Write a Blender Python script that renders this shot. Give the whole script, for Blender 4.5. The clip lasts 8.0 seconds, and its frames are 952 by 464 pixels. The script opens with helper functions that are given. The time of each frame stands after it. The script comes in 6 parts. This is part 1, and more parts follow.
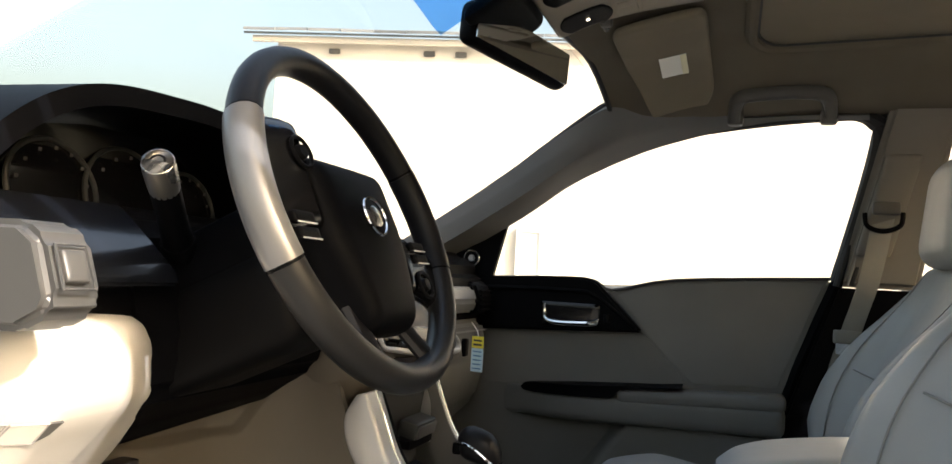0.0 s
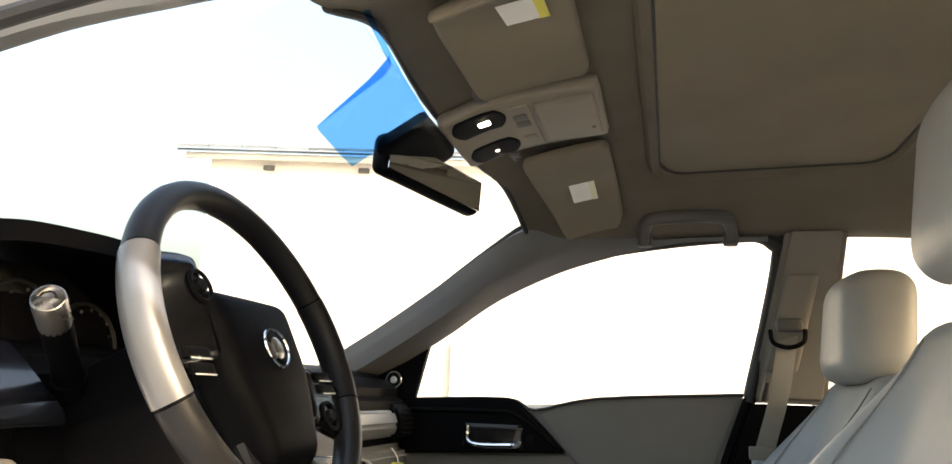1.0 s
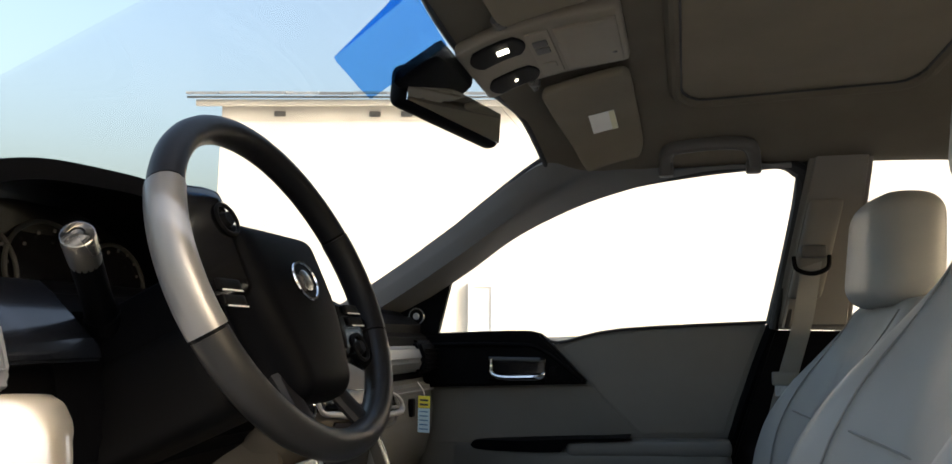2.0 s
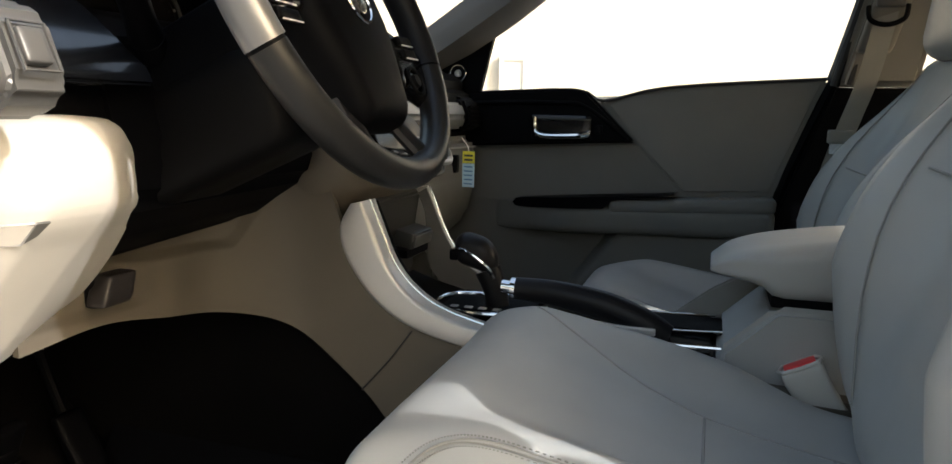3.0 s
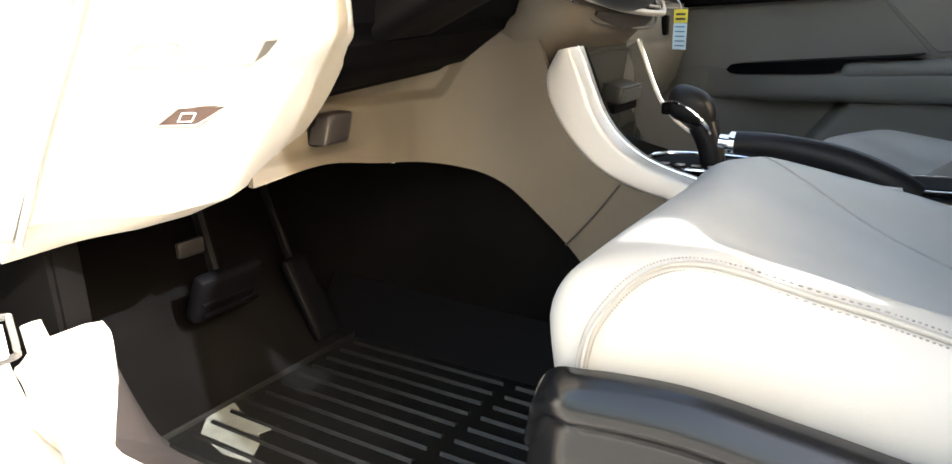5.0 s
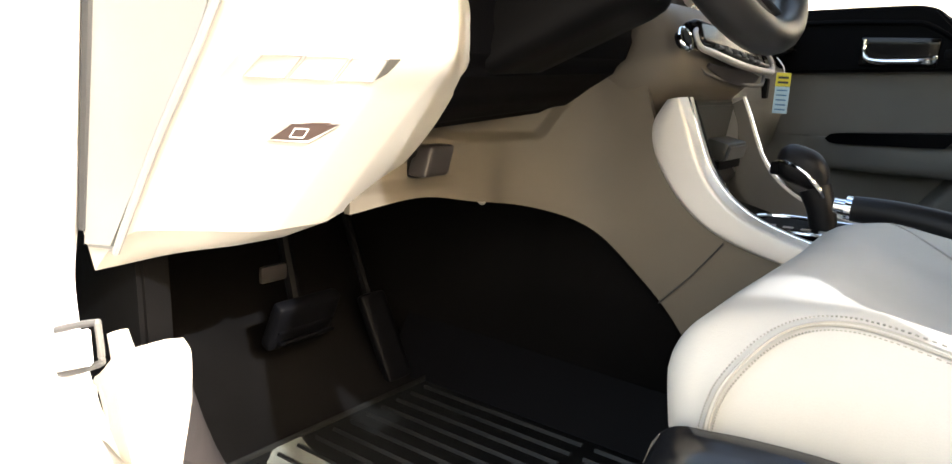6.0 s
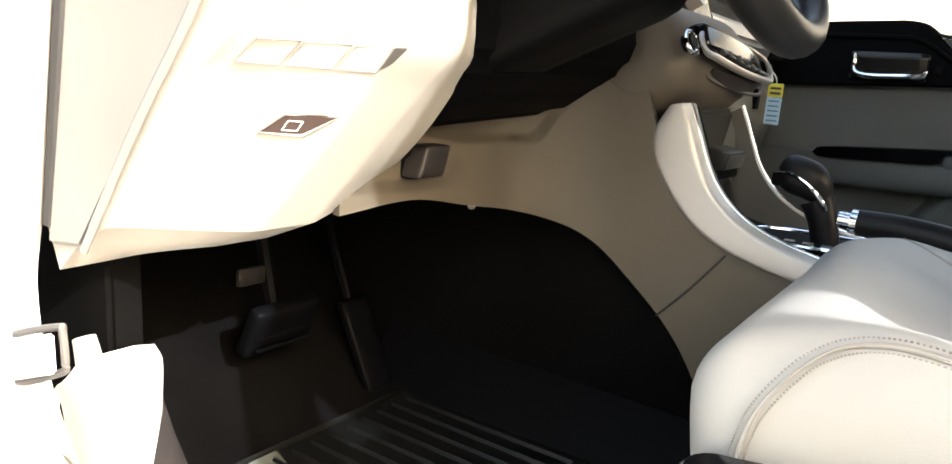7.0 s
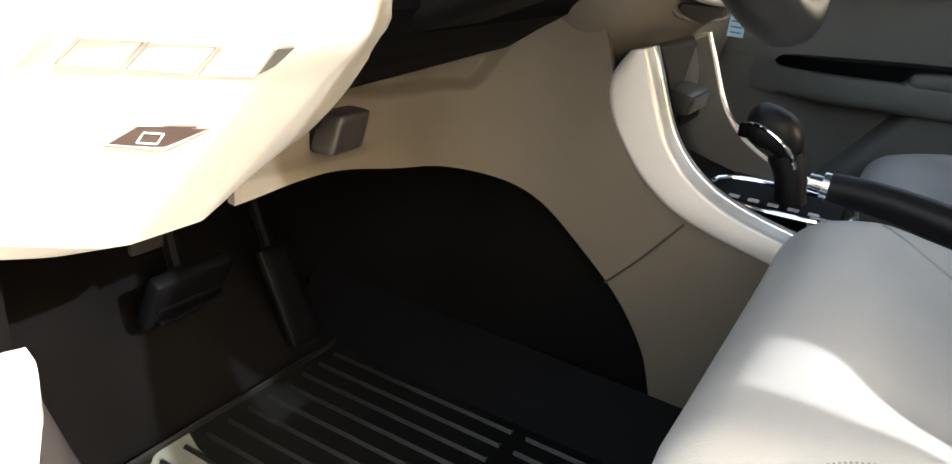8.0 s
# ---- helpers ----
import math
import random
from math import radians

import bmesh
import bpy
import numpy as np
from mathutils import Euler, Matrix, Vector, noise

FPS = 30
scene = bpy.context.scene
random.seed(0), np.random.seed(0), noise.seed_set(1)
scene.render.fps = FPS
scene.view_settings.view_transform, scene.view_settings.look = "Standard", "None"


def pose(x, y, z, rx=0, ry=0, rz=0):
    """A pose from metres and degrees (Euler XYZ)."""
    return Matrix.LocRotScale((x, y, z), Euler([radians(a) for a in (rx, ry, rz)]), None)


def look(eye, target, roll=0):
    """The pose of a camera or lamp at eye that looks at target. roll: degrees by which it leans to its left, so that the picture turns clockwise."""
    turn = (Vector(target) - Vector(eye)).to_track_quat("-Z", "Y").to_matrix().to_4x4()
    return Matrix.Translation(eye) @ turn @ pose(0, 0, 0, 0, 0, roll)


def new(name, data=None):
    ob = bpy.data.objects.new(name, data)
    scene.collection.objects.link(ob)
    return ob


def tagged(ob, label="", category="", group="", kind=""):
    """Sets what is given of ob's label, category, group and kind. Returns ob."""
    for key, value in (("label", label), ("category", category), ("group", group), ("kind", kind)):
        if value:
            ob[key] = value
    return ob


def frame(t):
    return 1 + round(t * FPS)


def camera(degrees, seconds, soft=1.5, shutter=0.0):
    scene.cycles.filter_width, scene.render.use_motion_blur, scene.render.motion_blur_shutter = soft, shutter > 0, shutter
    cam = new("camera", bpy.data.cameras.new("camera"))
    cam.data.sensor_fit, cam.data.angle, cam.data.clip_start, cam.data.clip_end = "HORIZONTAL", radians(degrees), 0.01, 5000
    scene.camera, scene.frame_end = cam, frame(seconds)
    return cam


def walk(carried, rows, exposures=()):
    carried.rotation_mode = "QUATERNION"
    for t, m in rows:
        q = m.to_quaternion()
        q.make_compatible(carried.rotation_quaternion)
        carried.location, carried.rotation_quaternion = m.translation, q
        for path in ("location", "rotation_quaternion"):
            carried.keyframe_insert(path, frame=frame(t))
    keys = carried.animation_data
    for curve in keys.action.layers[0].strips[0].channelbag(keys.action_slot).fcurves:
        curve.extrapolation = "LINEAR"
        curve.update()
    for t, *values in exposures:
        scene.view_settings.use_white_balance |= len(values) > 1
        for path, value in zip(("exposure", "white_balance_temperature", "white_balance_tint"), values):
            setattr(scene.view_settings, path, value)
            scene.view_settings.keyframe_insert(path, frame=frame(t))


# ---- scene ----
cam = camera(64.9, 8.0)
PATH = [
    (0, (0.423, -1.101, 0.895), (-0.229, 0.787, 1.01), 3.3),
    (0.5, (0.433, -1.095, 0.895), (-0.152, 0.809, 1.074), 3.2),
    (1, (0.465, -1.11, 0.913), (-0.03, 0.782, 1.333), 2.2),
    (1.2, (0.471, -1.115, 0.922), (-0.002, 0.769, 1.399), 1.2),
    (2.3, (0.426, -1.093, 0.881), (-0.135, 0.825, 0.949), 0.5),
    (2.5, (0.41, -1.087, 0.868), (-0.17, 0.825, 0.78), 0.2),
    (3, (0.403, -1.075, 0.847), (-0.186, 0.809, 0.53), 1.2),
    (3.5, (0.402, -1.062, 0.834), (-0.216, 0.781, 0.365), 1.2),
    (4, (0.402, -1.062, 0.816), (-0.264, 0.729, 0.228), 0.3),
    (4.5, (0.392, -1.056, 0.792), (-0.387, 0.661, 0.126), -0.1),
    (5, (0.375, -1.064, 0.774), (-0.645, 0.557, 0.199), -0.9),
    (5.2, (0.371, -1.066, 0.765), (-0.716, 0.533, 0.254), -0.9),
    (6.3, (0.297, -1.065, 0.738), (-0.877, 0.506, 0.344), 3.3),
    (6.5, (0.285, -1.057, 0.733), (-0.876, 0.531, 0.369), 3.0),
    (7, (0.268, -1.048, 0.734), (-0.83, 0.573, 0.328), 4.5),
    (7.2, (0.265, -1.038, 0.736), (-0.805, 0.589, 0.282), 4.8),
    (7.5, (0.235, -0.992, 0.74), (-0.822, 0.618, 0.201), 4.4),
    (8, (0.194, -0.921, 0.824), (-0.698, 0.701, 0.067), 5.8),
]
walk(cam, [(t, look(eye, target, roll)) for t, eye, target, roll in PATH], exposures=[(0.0, 1.8, 6450, 10), (1.0, 2.25, 6450, 10), (2.5, 1.1, 5800, 9), (3.0, 1.5, 6200, 8), (3.5, 1.85, 6200, 8), (4.0, 2.1, 6050, 8), (4.5, 2.32, 6250, 9), (5.0, 3.0, 6250, 9), (6.5, 2.5, 6200, 9), (8.0, 2.5, 6200, 9)])

# ---- light and world ----
SUN_FROM = Vector((0.76, -0.172, 0.51)).normalized()
world = bpy.data.worlds.new("sky")
scene.world = world
world.use_nodes = True
wn = world.node_tree
sky = wn.nodes.new("ShaderNodeTexSky")
sky.sky_type = "NISHITA"
sky.sun_disc = False
sky.dust_density = 10.0
sky.ozone_density = 0.2
sky.air_density = 1.7
sky.sun_elevation = math.asin(SUN_FROM.z)
sky.sun_rotation = math.atan2(SUN_FROM.x, SUN_FROM.y)
wn.links.new(sky.outputs[0], wn.nodes["Background"].inputs[0])
wn.nodes["Background"].inputs[1].default_value = 0.15
sun = new("sun", bpy.data.lights.new("sun", "SUN"))
sun.data.energy = 2.0
sun.data.angle = radians(0.53)
sun.data.color = (1.0, 0.98, 0.955)
sun.matrix_world = look(SUN_FROM * 20, (0, 0, 0))


# ---- materials ----
def material(name, base, rough=0.5, metal=0.0, vary=0.06, grain=900.0, bump=0.1, blotch=7.0, spec=0.5, coat=0.0,
             each=0.0, rough_vary=0.08, tint=None):
    """A surface with blotches and grain at two scales, and fine relief."""
    m = bpy.data.materials.new(name)
    m.use_nodes = True
    t = m.node_tree
    b = t.nodes["Principled BSDF"]
    co = t.nodes.new("ShaderNodeTexCoord")
    big, small = t.nodes.new("ShaderNodeTexNoise"), t.nodes.new("ShaderNodeTexNoise")
    big.inputs["Scale"].default_value, small.inputs["Scale"].default_value = blotch, grain
    big.inputs["Detail"].default_value = 6
    small.inputs["Detail"].default_value = 3
    for n in (big, small):
        t.links.new(co.outputs["Object"], n.inputs["Vector"])
    mix = t.nodes.new("ShaderNodeMix")
    mix.data_type = "RGBA"
    other = tint or tuple(c * (1 - 2.2 * vary) for c in base)
    mix.inputs["A"].default_value, mix.inputs["B"].default_value = (*base, 1), (*other, 1)
    ramp = t.nodes.new("ShaderNodeMapRange")
    ramp.inputs["From Min"].default_value, ramp.inputs["From Max"].default_value = 0.35, 0.7
    t.links.new(big.outputs["Fac"], ramp.inputs["Value"])
    t.links.new(ramp.outputs["Result"], mix.inputs["Factor"])
    hsv = t.nodes.new("ShaderNodeHueSaturation")
    val = t.nodes.new("ShaderNodeMapRange")
    val.inputs["To Min"].default_value, val.inputs["To Max"].default_value = 1 - vary, 1 + vary
    t.links.new(small.outputs["Fac"], val.inputs["Value"])
    t.links.new(val.outputs["Result"], hsv.inputs["Value"])
    t.links.new(mix.outputs["Result"], hsv.inputs["Color"])
    last = hsv
    if each:
        info = t.nodes.new("ShaderNodeObjectInfo")
        er = t.nodes.new("ShaderNodeMapRange")
        er.inputs["To Min"].default_value, er.inputs["To Max"].default_value = 1 - each, 1 + each
        t.links.new(info.outputs["Random"], er.inputs["Value"])
        last = t.nodes.new("ShaderNodeHueSaturation")
        t.links.new(er.outputs["Result"], last.inputs["Value"])
        t.links.new(hsv.outputs["Color"], last.inputs["Color"])
    t.links.new(last.outputs["Color"], b.inputs["Base Color"])
    rr = t.nodes.new("ShaderNodeMapRange")
    rr.inputs["To Min"].default_value = max(0.02, rough - rough_vary)
    rr.inputs["To Max"].default_value = min(1.0, rough + rough_vary)
    t.links.new(big.outputs["Fac"], rr.inputs["Value"])
    t.links.new(rr.outputs["Result"], b.inputs["Roughness"])
    b.inputs["Metallic"].default_value = metal
    b.inputs["Specular IOR Level"].default_value = spec
    b.inputs["Coat Weight"].default_value = coat
    if bump:
        bp = t.nodes.new("ShaderNodeBump")
        bp.inputs["Strength"].default_value, bp.inputs["Distance"].default_value = bump, 0.0006
        t.links.new(small.outputs["Fac"], bp.inputs["Height"])
        t.links.new(bp.outputs["Normal"], b.inputs["Normal"])
    return m


def leather(name, base, rough=0.5, cell=900.0, wrinkle=38.0):
    """Grained leather: small cells in relief, and soft wrinkles."""
    m = material(name, base, rough, vary=0.04, grain=cell, bump=0, blotch=9.0, spec=0.4)
    t = m.node_tree
    b = t.nodes["Principled BSDF"]
    co = t.nodes.new("ShaderNodeTexCoord")
    vor, wr = t.nodes.new("ShaderNodeTexVoronoi"), t.nodes.new("ShaderNodeTexNoise")
    vor.inputs["Scale"].default_value, wr.inputs["Scale"].default_value = cell, wrinkle
    wr.inputs["Detail"].default_value = 4
    t.links.new(co.outputs["Object"], vor.inputs["Vector"])
    t.links.new(co.outputs["Object"], wr.inputs["Vector"])
    b1, b2 = t.nodes.new("ShaderNodeBump"), t.nodes.new("ShaderNodeBump")
    b1.inputs["Strength"].default_value, b1.inputs["Distance"].default_value = 0.12, 0.0005
    b2.inputs["Strength"].default_value, b2.inputs["Distance"].default_value = 0.10, 0.003
    t.links.new(wr.outputs["Fac"], b2.inputs["Height"])
    t.links.new(vor.outputs["Distance"], b1.inputs["Height"])
    t.links.new(b2.outputs["Normal"], b1.inputs["Normal"])
    t.links.new(b1.outputs["Normal"], b.inputs["Normal"])
    return m


def glass(name, tint, gloss=0.03):
    """A thin pane: clear or tinted, with a glancing reflection."""
    m = bpy.data.materials.new(name)
    m.use_nodes = True
    t = m.node_tree
    t.nodes.remove(t.nodes["Principled BSDF"])
    tr, gl, mx, fr = (t.nodes.new(k) for k in ("ShaderNodeBsdfTransparent", "ShaderNodeBsdfGlossy", "ShaderNodeMixShader", "ShaderNodeLayerWeight"))
    tr.inputs["Color"].default_value = (*tint, 1)
    gl.inputs["Roughness"].default_value = gloss
    pw, sc = t.nodes.new("ShaderNodeMath"), t.nodes.new("ShaderNodeMath")
    pw.operation, sc.operation = "POWER", "MULTIPLY_ADD"
    pw.inputs[1].default_value = 5.0
    sc.inputs[1].default_value, sc.inputs[2].default_value = 0.6, 0.02
    t.links.new(fr.outputs["Facing"], pw.inputs[0])
    t.links.new(pw.outputs[0], sc.inputs[0])
    t.links.new(sc.outputs[0], mx.inputs[0])
    t.links.new(tr.outputs[0], mx.inputs[1])
    t.links.new(gl.outputs[0], mx.inputs[2])
    t.links.new(mx.outputs[0], t.nodes["Material Output"].inputs["Surface"])
    return m


def glowing(name, colour, strength):
    m = bpy.data.materials.new(name)
    m.use_nodes = True
    b = m.node_tree.nodes["Principled BSDF"]
    b.inputs["Emission Color"].default_value = (*colour, 1)
    b.inputs["Emission Strength"].default_value = strength
    return m


M_LEATHER = leather("grey leather", (0.355, 0.353, 0.338), 0.45)
M_SEAM = material("grey seam", (0.26, 0.255, 0.24), 0.7, grain=2500, bump=0.3)
M_THREAD = material("pale thread", (0.2, 0.195, 0.18), 0.7, grain=3000, bump=0.4)
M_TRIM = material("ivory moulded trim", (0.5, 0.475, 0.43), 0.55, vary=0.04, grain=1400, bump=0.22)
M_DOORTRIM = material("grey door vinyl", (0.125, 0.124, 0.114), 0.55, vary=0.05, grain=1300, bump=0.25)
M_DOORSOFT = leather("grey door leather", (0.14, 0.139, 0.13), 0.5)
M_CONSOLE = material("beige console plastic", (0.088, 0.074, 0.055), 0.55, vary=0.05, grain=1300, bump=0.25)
M_FABRIC = material("beige roof lining", (0.143, 0.126, 0.096), 0.95, vary=0.07, grain=1100, bump=0.5, spec=0.15)
M_PILLAR = material("grey pillar trim", (0.145, 0.145, 0.142), 0.7, vary=0.04, grain=1200, bump=0.25)
M_VISOR = material("beige visor cloth", (0.195, 0.170, 0.124), 0.85, vary=0.05, grain=1200, bump=0.35, spec=0.2)
M_HANDLE = material("grey brown plastic", (0.085, 0.081, 0.074), 0.55, vary=0.05, grain=1200, bump=0.2)
M_BLACK = material("black soft plastic", (0.0027, 0.0028, 0.0036), 0.5, vary=0.1, grain=1200, bump=0.3, spec=0.04)
M_GLOSSBLACK = material("gloss black plastic", (0.006, 0.006, 0.007), 0.16, vary=0.1, grain=600, bump=0.02, spec=0.3, coat=0.1, rough_vary=0.04)
M_DARKGREY = material("dark grey plastic", (0.0048, 0.0048, 0.0053), 0.5, vary=0.08, grain=1200, bump=0.25, spec=0.05)
M_WHEEL = leather("black wheel leather", (0.009, 0.009, 0.0105), 0.40, cell=1100)
M_WHEEL.node_tree.nodes["Principled BSDF"].inputs["Specular IOR Level"].default_value = 0.16
M_RIMGREY = material("satin grey wheel insert", (0.175, 0.175, 0.18), 0.34, metal=0.4, vary=0.03, grain=1500, bump=0.06)
M_RIMLOW = leather("grey wheel leather", (0.0115, 0.0115, 0.012), 0.40, cell=1100)
M_RIMLOW.node_tree.nodes["Principled BSDF"].inputs["Specular IOR Level"].default_value = 0.28
M_SILVER = material("satin silver trim", (0.48, 0.475, 0.47), 0.36, metal=0.45, vary=0.03, grain=1500, bump=0.05)
M_LINER = material("pale grey console lining", (0.24, 0.235, 0.225), 0.5, vary=0.04, grain=1400, bump=0.15)
M_INNER = material("grey console lining", (0.13, 0.128, 0.122), 0.5, vary=0.04, grain=1400, bump=0.15)
M_BIN = material("grey bin plastic", (0.026, 0.027, 0.025), 0.5, vary=0.05, grain=1200, bump=0.2)
M_VENT = material("grey silver vent trim", (0.085, 0.084, 0.084), 0.42, metal=0.35, vary=0.04, grain=1400, bump=0.08)
M_PAD = material("dark brown plastic", (0.013, 0.0108, 0.011), 0.5, vary=0.06, grain=1200, bump=0.2)
M_SHIELD = material("satin black plastic", (0.007, 0.0076, 0.0095), 0.23, vary=0.1, grain=1200, bump=0.10, spec=0.5)
M_OVER = material("pale beige roof plastic", (0.23, 0.20, 0.155), 0.6, vary=0.04, grain=1400, bump=0.15)
M_POST = material("grey beige pillar trim", (0.20, 0.185, 0.16), 0.75, vary=0.04, grain=1200, bump=0.2)
M_STALK = material("satin grey stalk end", (0.36, 0.355, 0.35), 0.27, metal=0.9, vary=0.03, grain=1500, bump=0.06)
# lit copy of the black carpet: the sun on it is put into the grey
M_CARPETLIT = material("carpet in painted sunlight", (0.040, 0.036, 0.037), 1.0, vary=0.2, grain=1800, bump=0.8, spec=0.05)
# mat rubber in a pale colour, to paint the sun falling on it
M_SUNRUBBER = material("rubber in painted sunlight", (0.10, 0.108, 0.10), 0.7, vary=0.18, grain=500, bump=0.3, blotch=22)
M_EDGE = material("grey edge strip", (0.10, 0.095, 0.093), 0.6, vary=0.06, grain=1400, bump=0.2)
M_STRIP = material("satin grey dash strip", (0.22, 0.22, 0.22), 0.35, metal=0.5, vary=0.03, grain=1500, bump=0.05)
M_FASCIA = material("glossy black fascia", (0.006, 0.007, 0.010), 0.20, vary=0.1, grain=900, bump=0.02, spec=0.5, coat=0.25)
M_CHROME = material("chrome", (0.80, 0.81, 0.82), 0.10, metal=1.0, vary=0.02, grain=400, bump=0.0, rough_vary=0.05)
M_CARPET = material("black carpet", (0.0034, 0.0032, 0.0034), 1.0, vary=0.25, grain=1800, bump=0.9, spec=0.05)
M_MAT = material("black rubber mat", (0.0045, 0.0048, 0.0048), 0.42, vary=0.15, grain=1100, bump=0.35, spec=0.3)
M_PAINT = material("white car paint", (0.72, 0.72, 0.71), 0.22, vary=0.02, grain=500, bump=0.02, coat=0.6)
M_RUBBER = material("black rubber seal", (0.02, 0.02, 0.021), 0.65, vary=0.12, grain=1200, bump=0.3)
M_SEALGREY = material("grey rubber seal", (0.30, 0.285, 0.27), 0.7, vary=0.06, grain=1500, bump=0.4)
M_RED = material("red plastic", (0.72, 0.035, 0.035), 0.35, vary=0.05, grain=900, bump=0.05)
M_WEB = material("grey belt webbing", (0.27, 0.26, 0.235), 0.8, vary=0.1, grain=2200, bump=0.7)
M_PAPER = material("white label paper", (0.82, 0.82, 0.78), 0.6, vary=0.03, grain=900, bump=0.05)
M_PAPERYELLOW = material("yellow label paper", (0.80, 0.72, 0.08), 0.6, vary=0.04, grain=900, bump=0.05)
M_PAPERCREAM = material("cream label paper", (0.74, 0.72, 0.52), 0.6, vary=0.04, grain=900, bump=0.05)
M_PAPERBLUE = material("pale blue label paper", (0.52, 0.72, 0.85), 0.6, vary=0.03, grain=900, bump=0.05)
M_INK = material("dark print", (0.05, 0.055, 0.06), 0.6, vary=0.05, grain=900, bump=0)
M_INKBLUE = material("blue print", (0.10, 0.25, 0.45), 0.6, vary=0.05, grain=900, bump=0)
M_INKWHITE = material("white print", (0.75, 0.73, 0.70), 0.6, vary=0.03, grain=900, bump=0)
M_BROWN = material("brown plastic switch", (0.055, 0.032, 0.026), 0.5, vary=0.08, grain=1200, bump=0.2)
M_MIRROR = material("mirror glass", (0.80, 0.82, 0.80), 0.015, metal=1.0, vary=0.0, bump=0, rough_vary=0.0)
M_GLASS = glass("clear car glass", (0.985, 0.985, 0.985))
M_BLUEFILM = glass("blue shade film", (0.44, 0.69, 0.96))
M_BULB = glowing("map lamp bulb", (1.0, 0.85, 0.6), 2.8)
M_GROUND = material("pale concrete", (0.27, 0.268, 0.26), 0.9, vary=0.12, grain=60, bump=0.4, blotch=0.7)
M_STUCCO = material("cream stucco", (0.74, 0.7, 0.62), 0.95, vary=0.08, grain=120, bump=0.5, blotch=1.2)
M_TILE = material("grey roof tile", (0.20, 0.215, 0.225), 0.8, vary=0.12, grain=90, bump=0.4, blotch=5, each=0.35)
M_WHITEWOOD = material("white painted wood", (0.78, 0.78, 0.76), 0.6, vary=0.04, grain=150, bump=0.2, blotch=3)
M_GRASS = material("dry verge", (0.20, 0.19, 0.10), 1.0, vary=0.3, grain=40, bump=0.8, blotch=3)


# ---- shapes ----
def finish(name, bm, mat, smooth=35):
    bmesh.ops.recalc_face_normals(bm, faces=bm.faces)
    me = bpy.data.meshes.new(name)
    bm.to_mesh(me)
    bm.free()
    me.materials.append(mat)
    if smooth:
        for p in me.polygons:
            p.use_smooth = True
        me.set_sharp_from_angle(angle=radians(smooth))
    return me


def thing(name, base, label, category, group="", kind=""):
    ob = new(name)
    ob.empty_display_size = 0.05
    ob.location = base
    return tagged(ob, label, category, group, kind)


def origin(ob):
    at = Vector(ob.location)
    while ob.parent:
        ob = ob.parent
        at += ob.location
    return at


def part(name, bm, mat, parent, label="", smooth=35):
    """Links a bmesh, given in world metres, as one mesh under a thing or a part."""
    bmesh.ops.translate(bm, verts=bm.verts, vec=-origin(parent))
    ob = new(name, finish(name, bm, mat, smooth))
    ob.parent = parent
    return tagged(ob, label)


def solid(name, bm, mat, label, category, group="", kind="", smooth=35):
    """A thing or a piece of the setting that is one mesh."""
    lo = Vector((min(v.co.x for v in bm.verts), min(v.co.y for v in bm.verts), min(v.co.z for v in bm.verts)))
    hi = Vector((max(v.co.x for v in bm.verts), max(v.co.y for v in bm.verts), 0))
    at = Vector(((lo.x + hi.x) / 2, (lo.y + hi.y) / 2, lo.z))
    bmesh.ops.translate(bm, verts=bm.verts, vec=-at)
    ob = new(name, finish(name, bm, mat, smooth))
    ob.location = at
    return tagged(ob, label, category, group, kind)


def smoothed(pts, n=6, closed=False):
    """Points along a smooth curve through pts."""
    p = [Vector(q) for q in pts]
    out, k = [], len(p)
    for i in range(k if closed else k - 1):
        if closed:
            a, b, c, d = p[i - 1], p[i], p[(i + 1) % k], p[(i + 2) % k]
        else:
            a, b, c, d = p[max(i - 1, 0)], p[i], p[i + 1], p[min(i + 2, k - 1)]
        for j in range(n):
            t = j / n
            out.append(0.5 * (2 * b + (c - a) * t + (2 * a - 5 * b + 4 * c - d) * t * t + (3 * b - a - 3 * c + d) * t ** 3))
    if not closed:
        out.append(p[-1])
    return out


def skin(rings, close_ring=True, caps=True, loop=False):
    """A mesh over rings of points."""
    bm = bmesh.new()
    vs = [[bm.verts.new(q) for q in r] for r in rings]
    n = len(rings[0])
    for i in range(len(vs) if loop else len(vs) - 1):
        a, b = vs[i], vs[(i + 1) % len(vs)]
        for j in range(n if close_ring else n - 1):
            bm.faces.new((a[j], a[(j + 1) % n], b[(j + 1) % n], b[j]))
    if caps and not loop:
        bm.faces.new(vs[0][::-1])
        bm.faces.new(vs[-1])
    return bm


